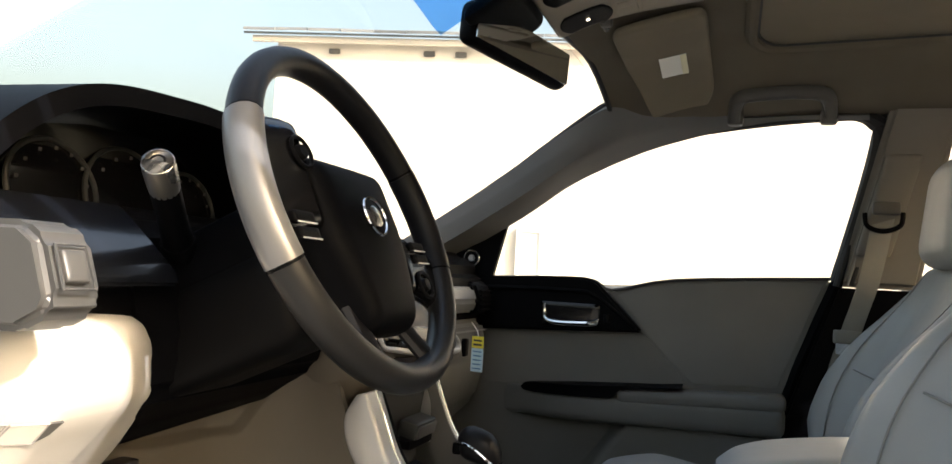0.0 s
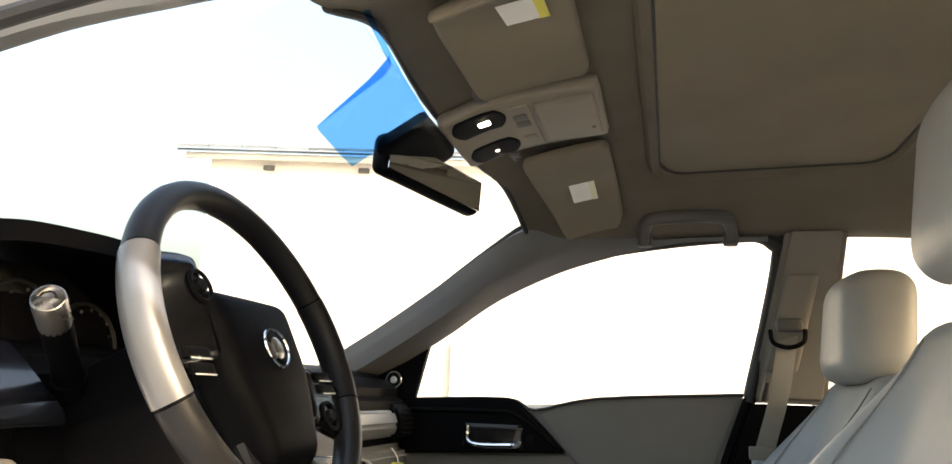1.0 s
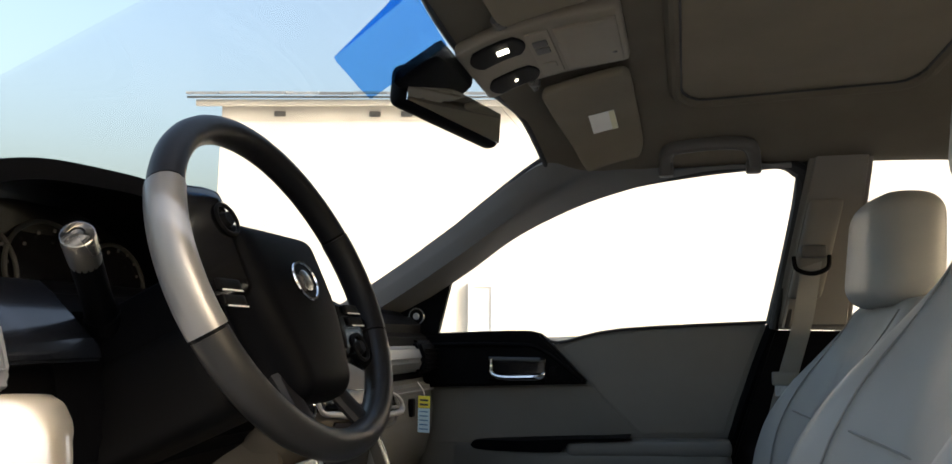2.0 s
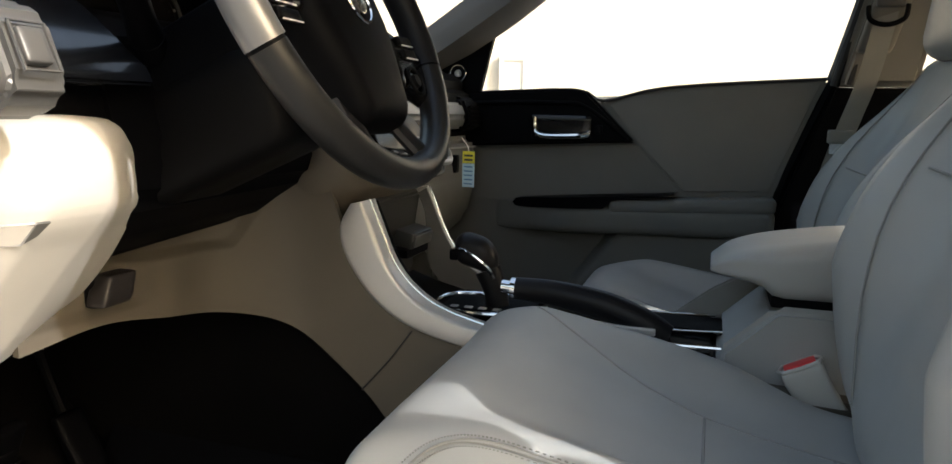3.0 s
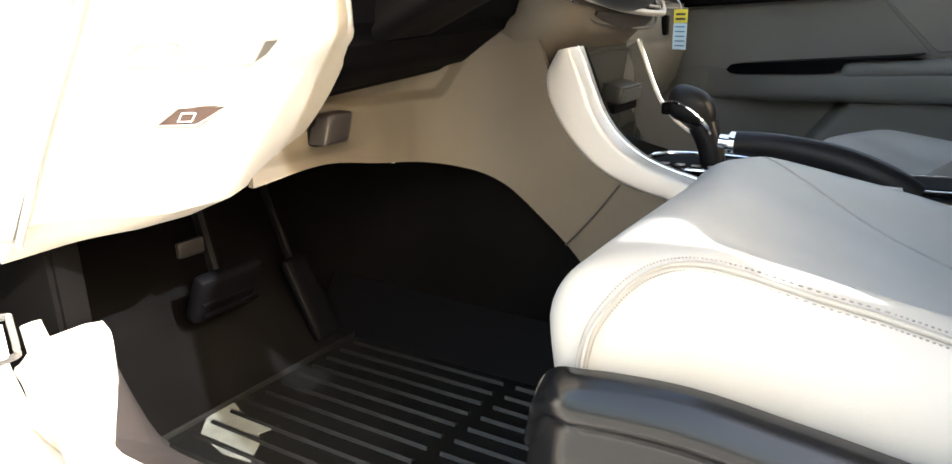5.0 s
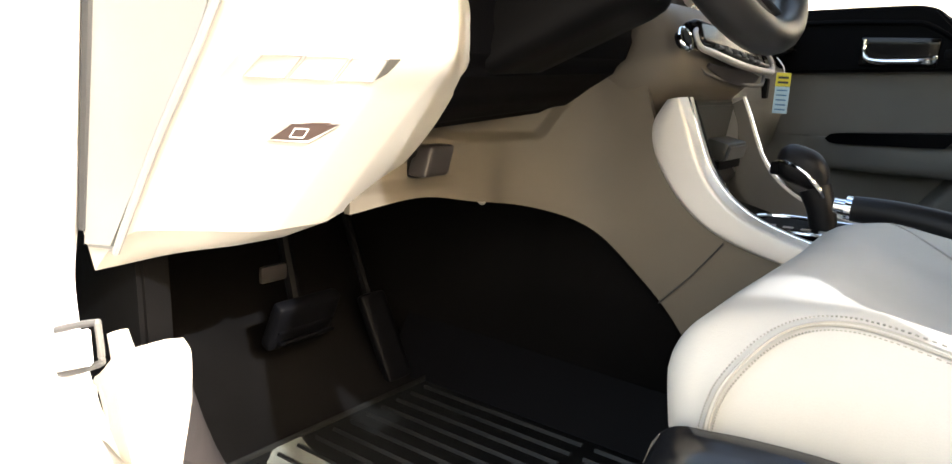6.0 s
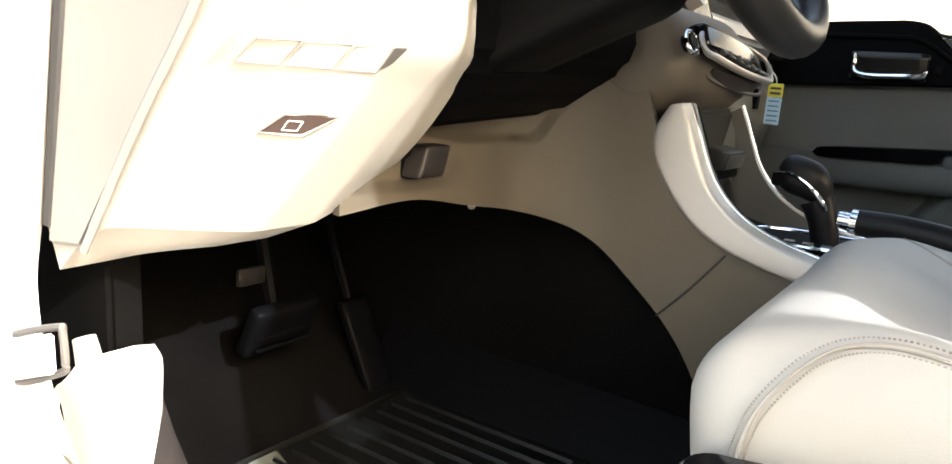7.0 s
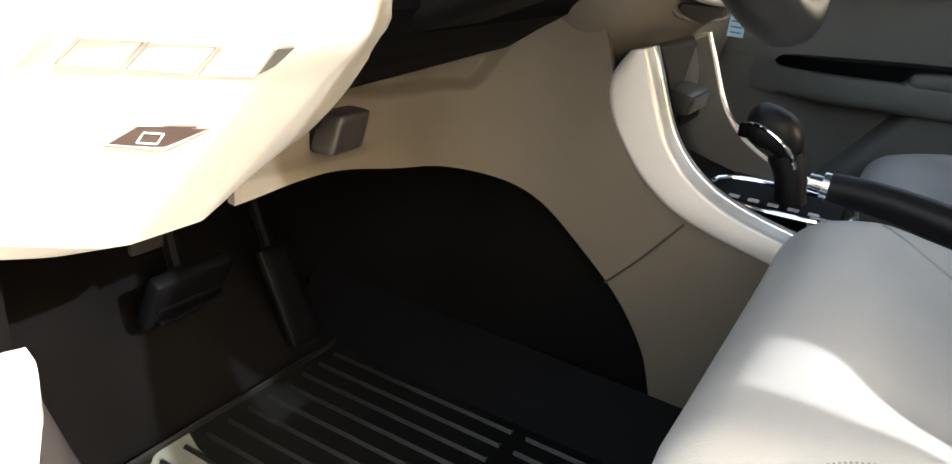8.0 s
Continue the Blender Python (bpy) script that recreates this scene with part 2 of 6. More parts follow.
def tube(pts, r, n=12, sub=6, flat=1.0, up=(0, 0, 1), closed=False, power=2.0):
    """A tube along a smooth curve; r: one radius or one a point; flat: the section's second half-width over its first."""
    path = smoothed(pts, sub, closed) if sub > 1 else [Vector(p) for p in pts]
    rs = r if isinstance(r, (list, tuple)) else [r] * len(pts)
    rad = smoothed([(v, 0, 0) for v in rs], sub, closed) if sub > 1 else [Vector((v, 0, 0)) for v in rs]
    rings, k = [], len(path)
    for i, p in enumerate(path):
        d = (path[(i + 1) % k] - path[i - 1]) if closed else (path[min(i + 1, k - 1)] - path[max(i - 1, 0)])
        d.normalize()
        s = d.cross(Vector(up)).normalized()
        u = s.cross(d)
        ring = []
        for j in range(n):
            a = 2 * math.pi * j / n
            ca, sa = math.cos(a), math.sin(a)
            ca, sa = math.copysign(abs(ca) ** (2 / power), ca), math.copysign(abs(sa) ** (2 / power), sa)
            ring.append(p + s * ca * rad[i].x + u * sa * rad[i].x * flat)
        rings.append(ring)
    return skin(rings, loop=closed)


def prism(poly, axis, a, b, bevel=0.0, seg=2):
    """A polygon pushed from a to b along an axis; its points are (x, z) for y, (y, z) for x and (x, y) for z."""
    def at(p, h):
        return {"x": (h, p[0], p[1]), "y": (p[0], h, p[1]), "z": (p[0], p[1], h)}[axis]
    bm = bmesh.new()
    lo, hi = [bm.verts.new(at(p, a)) for p in poly], [bm.verts.new(at(p, b)) for p in poly]
    n = len(poly)
    bm.faces.new(lo[::-1])
    bm.faces.new(hi)
    for i in range(n):
        bm.faces.new((lo[i], lo[(i + 1) % n], hi[(i + 1) % n], hi[i]))
    bmesh.ops.recalc_face_normals(bm, faces=bm.faces)
    if bevel:
        bmesh.ops.bevel(bm, geom=list(bm.edges), offset=bevel, segments=seg, affect="EDGES", clamp_overlap=True)
    return bm


def block(centre, half, r, n=(10, 10, 10), fn=None, turn=None):
    """A box with round edges, its faces fine enough to be bent by fn(point)."""
    h = Vector(half)
    bm = bmesh.new()
    seen = {}

    def vert(s):
        key = tuple(round(c, 5) for c in s)
        if key not in seen:
            p = Vector([h[i] * math.sin(s[i] * math.pi / 2) for i in range(3)])
            inner = Vector([max(-(h[i] - r), min(h[i] - r, p[i])) for i in range(3)])
            d = p - inner
            if d.length > 1e-9:
                p = inner + d.normalized() * r
            seen[key] = bm.verts.new(p)
        return seen[key]
    for ax in range(3):
        u, v = (ax + 1) % 3, (ax + 2) % 3
        for side in (-1, 1):
            for i in range(n[u]):
                for j in range(n[v]):
                    quad = []
                    for di, dj in ((0, 0), (1, 0), (1, 1), (0, 1)):
                        s = [0, 0, 0]
                        s[ax], s[u], s[v] = side, -1 + 2 * (i + di) / n[u], -1 + 2 * (j + dj) / n[v]
                        quad.append(vert(s))
                    bm.faces.new(quad if side > 0 else quad[::-1])
    m = Matrix.Translation(centre) @ (turn.to_4x4() if turn else Matrix())
    bmesh.ops.transform(bm, matrix=m, verts=bm.verts)
    if fn:
        for w in bm.verts:
            w.co = fn(w.co.copy())
    return bm


def sheet(fn, nu, nv, thick):
    """A slab under the surface fn(u, v), u and v from 0 to 1."""
    e = 1e-3
    tops, lows = [], []
    for i in range(nu + 1):
        for j in range(nv + 1):
            u, v = i / nu, j / nv
            p = Vector(fn(u, v))
            u0, u1, v0, v1 = max(u - e, 0), min(u + e, 1), max(v - e, 0), min(v + e, 1)
            nrm = (Vector(fn(u1, v)) - Vector(fn(u0, v))).cross(Vector(fn(u, v1)) - Vector(fn(u, v0)))
            nrm = nrm.normalized() if nrm.length > 1e-12 else Vector((0, 0, 1))
            tops.append(p)
            lows.append(p - nrm * thick)
    bm = bmesh.new()
    a, b = [bm.verts.new(p) for p in tops], [bm.verts.new(p) for p in lows]
    w = nv + 1
    for i in range(nu):
        for j in range(nv):
            k = (i * w + j, i * w + j + 1, (i + 1) * w + j + 1, (i + 1) * w + j)
            bm.faces.new([a[q] for q in k])
            bm.faces.new([b[q] for q in reversed(k)])
    rim = [j for j in range(w)] + [i * w + nv for i in range(1, nu + 1)] + [nu * w + j for j in range(nv - 1, -1, -1)] + [i * w for i in range(nu - 1, 0, -1)]
    for i, q in enumerate(rim):
        s = rim[(i + 1) % len(rim)]
        bm.faces.new((a[q], b[q], b[s], a[s]))
    return bm


def disc(centre, normal, r, thick, n=28, rim=0.0):
    """A round plate with a bevelled rim."""
    bm = bmesh.new()
    bmesh.ops.create_cone(bm, cap_ends=True, segments=n, radius1=r, radius2=r - rim, depth=thick)
    q = Vector(normal).to_track_quat("Z", "Y")
    bmesh.ops.transform(bm, matrix=Matrix.LocRotScale(centre, q, None), verts=bm.verts)
    return bm


def ring(centre, normal, r, w, n=40, m=8, flat=1.0):
    """A torus."""
    q = Vector(normal).to_track_quat("Z", "Y").to_matrix()
    rings = []
    for i in range(n):
        a = 2 * math.pi * i / n
        d = Vector((math.cos(a), math.sin(a), 0))
        rings.append([Vector(centre) + q @ (d * (r + w * math.cos(b)) + Vector((0, 0, w * flat * math.sin(b)))) for b in (2 * math.pi * j / m for j in range(m))])
    return skin(rings, loop=True)


def lerp(table, x):
    """A value on the smooth curve through the rows (x, value) of a table, with no overshoot."""
    if x <= table[0][0]:
        return table[0][1]
    if x >= table[-1][0]:
        return table[-1][1]
    i = next(k for k in range(len(table) - 1) if x <= table[k + 1][0])

    def slope(k):
        return (table[k + 1][1] - table[k][1]) / (table[k + 1][0] - table[k][0])

    def tangent(k):
        if k == 0 or k == len(table) - 1:
            return slope(min(k, len(table) - 2))
        p, q = slope(k - 1), slope(k)
        return 0.0 if p * q <= 0 else 2 * p * q / (p + q)
    (x0, y0), (x1, y1) = table[i], table[i + 1]
    h = x1 - x0
    t = (x - x0) / h
    return (2 * t ** 3 - 3 * t * t + 1) * y0 + (t ** 3 - 2 * t * t + t) * h * tangent(i) + (3 * t * t - 2 * t ** 3) * y1 + (t ** 3 - t * t) * h * tangent(i + 1)


def ease(x, a, b):
    t = max(0.0, min(1.0, (x - a) / (b - a)))
    return t * t * (3 - 2 * t)


def merge(*bms):
    """Several bmeshes as one."""
    out = bmesh.new()
    for bm in bms:
        me = bpy.data.meshes.new("tmp")
        bm.to_mesh(me)
        bm.free()
        out.from_mesh(me)
        bpy.data.meshes.remove(me)
    return out


# ---- outside ----
def build_outside():
    bm = bmesh.new()
    bmesh.ops.create_grid(bm, x_segments=40, y_segments=40, size=400)
    solid("ground", bm, M_GROUND, "pale sunlit concrete ground", "ground", kind="structure", smooth=0)
    # a low house along the passenger side, its eave above eye level
    o, d = Vector((-5.45, 6.85, 0)), Vector((0.974, 0.229, 0)).normalized()
    back = Vector((-d.y, d.x, 0))
    wall_h, eave, length = 3.74, 0.10, 15.0
    house = thing("house", o, "cream stucco house with a grey tiled roof edge", "house")

    def local(s, q, z):
        return o + d * s + back * q + Vector((0, 0, z))

    def brick(s0, s1, q0, q1, z0, z1):
        ring0 = [local(s0, q0, z0), local(s1, q0, z0), local(s1, q1, z0), local(s0, q1, z0)]
        ring1 = [p + Vector((0, 0, z1 - z0)) for p in ring0]
        return skin([ring0, ring1])
    part("wall", brick(0.3, length, 0, 6, 0, wall_h), M_STUCCO, house, smooth=0)
    part("fascia", brick(0.0, length + 0.3, -eave, -eave + 0.03, wall_h - 0.05, wall_h + 0.03), M_STUCCO, house, smooth=0)
    part("soffit", brick(0.0, length + 0.3, -eave + 0.03, 0.0, wall_h - 0.03, wall_h), M_STUCCO, house, smooth=0)
    r0 = [local(-0.1, -eave - 0.05, wall_h + 0.03), local(length + 0.4, -eave - 0.05, wall_h + 0.03), local(length + 0.4, -eave - 0.05, wall_h + 0.06), local(-0.1, -eave - 0.05, wall_h + 0.06)]
    r1 = [p + back * 4 + Vector((0, 0, 1.3)) for p in r0]
    roof = part("roof", skin([r0, r1]), M_TILE, house, smooth=0)
    tile = None
    for i in range(36):
        s = -0.1 + i * 0.42
        a = [local(s + 0.008, -eave - 0.10, wall_h + 0.062), local(s + 0.412, -eave - 0.10, wall_h + 0.062),
             local(s + 0.412, -eave - 0.10, wall_h + 0.10), local(s + 0.008, -eave - 0.10, wall_h + 0.10)]
        b = [p + back * 0.42 + Vector((0, 0, 0.14)) for p in a]
        if tile is None:
            tile = part("tile", skin([a, b]), M_TILE, roof, smooth=0)
            first = s
        else:
            t = tile.copy()
            scene.collection.objects.link(t)
            t.location = d * (s - first) + Vector((0, 0, random.uniform(-0.008, 0.008)))
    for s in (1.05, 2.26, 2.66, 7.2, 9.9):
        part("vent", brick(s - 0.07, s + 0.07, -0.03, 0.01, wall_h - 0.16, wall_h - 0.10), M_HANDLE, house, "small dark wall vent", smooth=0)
    door = part("door", brick(3.52, 3.75, -0.05, 0.02, 0.02, 1.45), M_WHITEWOOD, house, "white painted door")
    part("frame", merge(brick(3.47, 3.52, -0.07, 0.02, 0.02, 1.5), brick(3.75, 3.80, -0.07, 0.02, 0.02, 1.5), brick(3.52, 3.75, -0.07, 0.02, 1.45, 1.5)), M_WHITEWOOD, door, smooth=0)
    verge = skin([[local(-3, -0.9, 0.004), local(length, -0.9, 0.004), local(length, -0.9, 0.05), local(-3, -0.9, 0.05)],
                  [local(-3, -0.1, 0.004), local(length, -0.1, 0.004), local(length, -0.1, 0.07), local(-3, -0.1, 0.07)]])
    solid("verge", verge, M_GRASS, "strip of dry grass along the house wall", "verge", kind="structure", smooth=0)


build_outside()

# ---- the cabin's shell ----
WINDOW_TOP = [(-0.40, 0.885), (-0.26, 0.955), (-0.10, 1.035), (0.04, 1.13), (0.18, 1.20), (0.34, 1.25), (0.53, 1.272), (0.66, 1.272), (0.76, 1.272), (1.25, 1.25)]
ROOF_MID = [(0.05, 1.305), (0.13, 1.322), (0.20, 1.348), (0.30, 1.366), (0.45, 1.380), (0.9, 1.392), (1.3, 1.365), (1.55, 1.33)]
ROOF_EDGE = [(0.05, 1.235), (0.20, 1.225), (0.34, 1.255), (0.53, 1.274), (0.76, 1.276), (1.3, 1.25), (1.55, 1.215)]


def side(z):
    """How far out the window line stands at a height."""
    return 0.695 - 0.20 * max(0.0, z - 0.90)


def roof_z(x, y):
    return lerp(ROOF_MID, x) - (lerp(ROOF_MID, x) - lerp(ROOF_EDGE, x)) * ease(abs(y), 0.34, 0.63)


def roof_front(y):
    return 0.13 + 0.13 * y * y


def lining(u, v):
    y = -0.635 + 1.27 * v
    x = roof_front(y) + (1.52 - roof_front(y)) * u
    return (x, y, roof_z(x, y))


def build_shell():
    solid("ceiling", sheet(lining, 60, 48, -0.012), M_FABRIC, "beige woven roof lining of a car", "roof lining", kind="structure")
    skin_top = sheet(lambda u, v: (lambda p: (p[0] - 0.03 * (1 - u), p[1] * 1.035, p[2] + 0.045))(lining(u, v)), 30, 24, -0.012)
    solid("roof", skin_top, M_PAINT, "white painted car roof panel", "car roof", kind="structure")
    # windscreen
    def screen(u, v):
        w = 2 * v - 1
        low, top = Vector((-0.80 + 0.30 * w * w, 0.70 * w, 0.87)), Vector((roof_front(0.53 * w) + 0.004, 0.545 * w, 1.308 - 0.03 * w * w))
        p = low.lerp(top, u)
        p.x -= 0.03 * math.sin(math.pi * u)
        return p
    ws = solid("window_1", sheet(screen, 10, 20, 0.005), M_GLASS, "clear laminated windscreen", "windscreen", kind="structure")
    ws.visible_shadow = False
    # pillars at both sides of the windscreen
    p_in = smoothed([(-0.58, 0.70, 0.855), (-0.28, 0.645, 1.018), (-0.08, 0.60, 1.141), (0.145, 0.525, 1.281), (0.24, 0.548, 1.308), (0.34, 0.588, 1.296), (0.47, 0.622, 1.281), (0.68, 0.624, 1.284)], 8)
    p_out = smoothed([(-0.44, 0.715, 0.865), (-0.26, 0.69, 0.962), (-0.10, 0.668, 1.052), (0.04, 0.65, 1.146), (0.20, 0.636, 1.217), (0.34, 0.631, 1.253), (0.47, 0.628, 1.270), (0.68, 0.629, 1.275)], 8)
    d_in = smoothed([(-0.60, 0.69, 0.95), (-0.28, 0.655, 1.155), (-0.08, 0.615, 1.246), (0.06, 0.585, 1.280), (0.16, 0.545, 1.300), (0.36, 0.560, 1.318)], 8)
    d_out = smoothed([(-0.60, 0.715, 0.94), (-0.28, 0.690, 1.13), (-0.08, 0.655, 1.220), (0.06, 0.635, 1.250), (0.16, 0.630, 1.255), (0.36, 0.630, 1.256)], 8)
    for s, a_in, a_out in ((1, p_in, p_out), (-1, d_in, d_out)):
        def pillar(u, v, s=s, a_in=a_in, a_out=a_out):
            k = u * (len(a_in) - 1)
            j = min(int(k), len(a_in) - 2)
            p = a_in[j].lerp(a_in[j + 1], k - j)
            q = a_out[j].lerp(a_out[j + 1], k - j)
            r = p.lerp(q, v)
            bulge = (0.030 if s > 0 else 0.008) * (1 - abs(2 * v - 1)) * (1 - ease(u, 0.47, 0.77)) - 0.004 * ease(u, 0.64, 0.86)
            return (r.x + bulge * 0.3, s * (r.y - bulge), r.z - bulge * 0.25)
        solid("pillar", sheet(pillar, 40, 10, 0.03 * s), M_PILLAR, "grey moulded trim of a windscreen pillar", "pillar trim", "windscreen pillars", "structure")
        seal = tube([(p.x - 0.006, s * (p.y + 0.002), p.z + 0.002) for p in a_in[::4]], 0.006, 8, 3)
        solid("trim", seal, M_RUBBER, "black rubber edge of the windscreen", "seal", "windscreen edge", "structure")
        line = tube([(p.x, s * (p.y - 0.003), p.z - 0.002) for p in a_out[::4]], 0.0022, 6, 3)
        solid("trim", line, M_LINER, "fine pale edge of the pillar trim", "trim", "pillar edges", "structure")
    front_edge = tube([(roof_front(y) - 0.004, y, roof_z(roof_front(y), y) + 0.002) for y in (-0.53, -0.35, -0.17, 0, 0.17, 0.35, 0.53)], 0.006, 8, 4)
    solid("trim", front_edge, M_RUBBER, "black rubber edge of the windscreen", "seal", "windscreen edge", "structure")
    # blue shade film at the top of the windscreen
    def film(u, v):
        # a strip along the roof edge that widens to a flap beside the mirror
        y = -0.60 + 0.440 * u
        depth = 0.010 + 0.102 * ease(y, -0.350, -0.335)
        x = roof_front(y) + 0.008 - depth * v
        return (x, y + 0.035 * v * (1 - ease(y, -0.31, -0.16)), 1.298 + 0.62 * (x - 0.13) - 0.012)
    fl = solid("shade_film", sheet(film, 40, 6, 0.001), M_BLUEFILM, "blue tinted shade film on the windscreen", "shade film")
    fl.visible_shadow = False
    # rear of the cabin, plain
    def rear(u, v):
        w = 2 * v - 1
        return Vector((1.52, 0.60 * w, 1.335 - 0.10 * w * w)).lerp(Vector((2.10, 0.62 * w, 0.98)), u)
    rg = solid("window_2", sheet(rear, 4, 8, 0.005), M_GLASS, "clear rear window", "rear window", kind="structure")
    rg.visible_shadow = False
    solid("wall_rear", prism([(1.15, 0.25), (1.15, 0.60), (1.62, 0.62), (1.75, 0.95), (2.14, 0.97), (2.14, 0.25)], "y", -0.70, 0.70, 0.01), M_DOORTRIM, "plain grey rear trim of the cabin", "cabin wall", kind="structure")
    for s in (1, -1):
        # the rear door's lower half and the post behind its glass
        lo, hi = (0.66, 0.84) if s > 0 else (-0.84, -0.66)
        solid("wall_side", prism([(0.74, 0.25), (0.74, 0.60), (0.79, 0.93), (1.32, 0.95), (2.14, 0.97), (2.14, 0.25)], "y", lo, hi, 0.008), M_DOORTRIM, "grey rear door lining", "door lining", "rear door linings", "structure")
        post = [Vector((1.30, s * 0.675, 0.94)), Vector((2.10, s * 0.66, 0.97)), Vector((1.52, s * 0.60, 1.30)), Vector((1.26, s * 0.625, 1.255))]
        bm = skin([post, [p + Vector((0, s * 0.03, 0)) for p in post]])
        solid("pillar", bm, M_PILLAR, "grey rear pillar trim", "pillar trim", "rear pillars", "structure")
        # centre post: lining above, black lower half
        b = [(0.635, 0.915), (0.718, 1.292), (0.842, 1.292), (0.79, 0.915)]
        inner = [Vector((x, s * (side(z) - 0.03), z)) for x, z in b]
        bm = skin([inner, [p + Vector((0, s * 0.075, 0)) for p in inner]])
        bmesh.ops.bevel(bm, geom=list(bm.edges), offset=0.012, segments=3, affect="EDGES")
        solid("pillar", bm, M_POST, "grey beige centre pillar trim", "pillar trim", "centre pillars", "structure")
        low = prism([(0.635, 0.913), (0.53, 0.60), (0.49, 0.26), (0.80, 0.26), (0.80, 0.60), (0.79, 0.913)], "y", min(s * 0.67, s * 0.735), max(s * 0.67, s * 0.735), 0.006)
        solid("pillar", low, M_BLACK, "black lower centre pillar trim", "pillar trim", "lower centre pillars", "structure")
        seal = tube([(0.635, s * 0.672, 0.915), (0.675, s * 0.655, 1.09), (0.716, s * 0.625, 1.255), (0.69, s * 0.632, 1.274), (0.53, s * 0.625, 1.266), (0.34, s * 0.632, 1.243), (0.18, s * 0.645, 1.207 if s > 0 else 1.245), (0.04, s * 0.654, 1.140 if s > 0 else 1.222), (-0.10, s * 0.668, 1.046 if s > 0 else 1.185), (-0.26, s * 0.70, 0.958 if s > 0 else 1.11)], 0.0085, 8, 5)
        solid("trim", seal, M_RUBBER, "black rubber door opening seal", "seal", "door seals", "structure")
        edge = tube([(0.662, s * 0.664, 0.918), (0.698, s * 0.647, 1.08), (0.738, s * 0.615, 1.248)], 0.0075, 8, 5)
        solid("trim", edge, M_RUBBER, "black rubber edge of the centre pillar", "seal", "centre pillar edges", "structure")
        line = tube([(0.654, s * 0.657, 0.918), (0.690, s * 0.640, 1.08), (0.729, s * 0.608, 1.245)], 0.0024, 6, 5)
        solid("trim", line, M_LINER, "fine pale edge strip of the centre pillar", "trim", "centre pillar strips", "structure")
        out = 0.038 if s < 0 else 0.0
        rails = tube([(0.22, s * (0.665 + out), 1.275), (0.34, s * (0.66 + out), 1.285), (0.6, s * (0.655 + out), 1.31), (0.86, s * 0.662, 1.305), (1.28, s * 0.645, 1.285), (1.52, s * 0.63, 1.255)], 0.022, 8, 5)
        solid("roof_rail", rails, M_PAINT, "white painted roof side rail", "roof rail", "roof rails", "structure")
    rear_pane = skin([[Vector((0.80, 0.672, 0.93)), Vector((1.30, 0.672, 0.94)), Vector((1.26, 0.61, 1.26)), Vector((0.83, 0.61, 1.27))],
                      [Vector((0.80, 0.676, 0.93)), Vector((1.30, 0.676, 0.94)), Vector((1.26, 0.614, 1.26)), Vector((0.83, 0.614, 1.27))]])
    p = solid("window_3", rear_pane, M_GLASS, "clear rear door glass", "window", kind="structure")
    p.visible_shadow = False


build_shell()


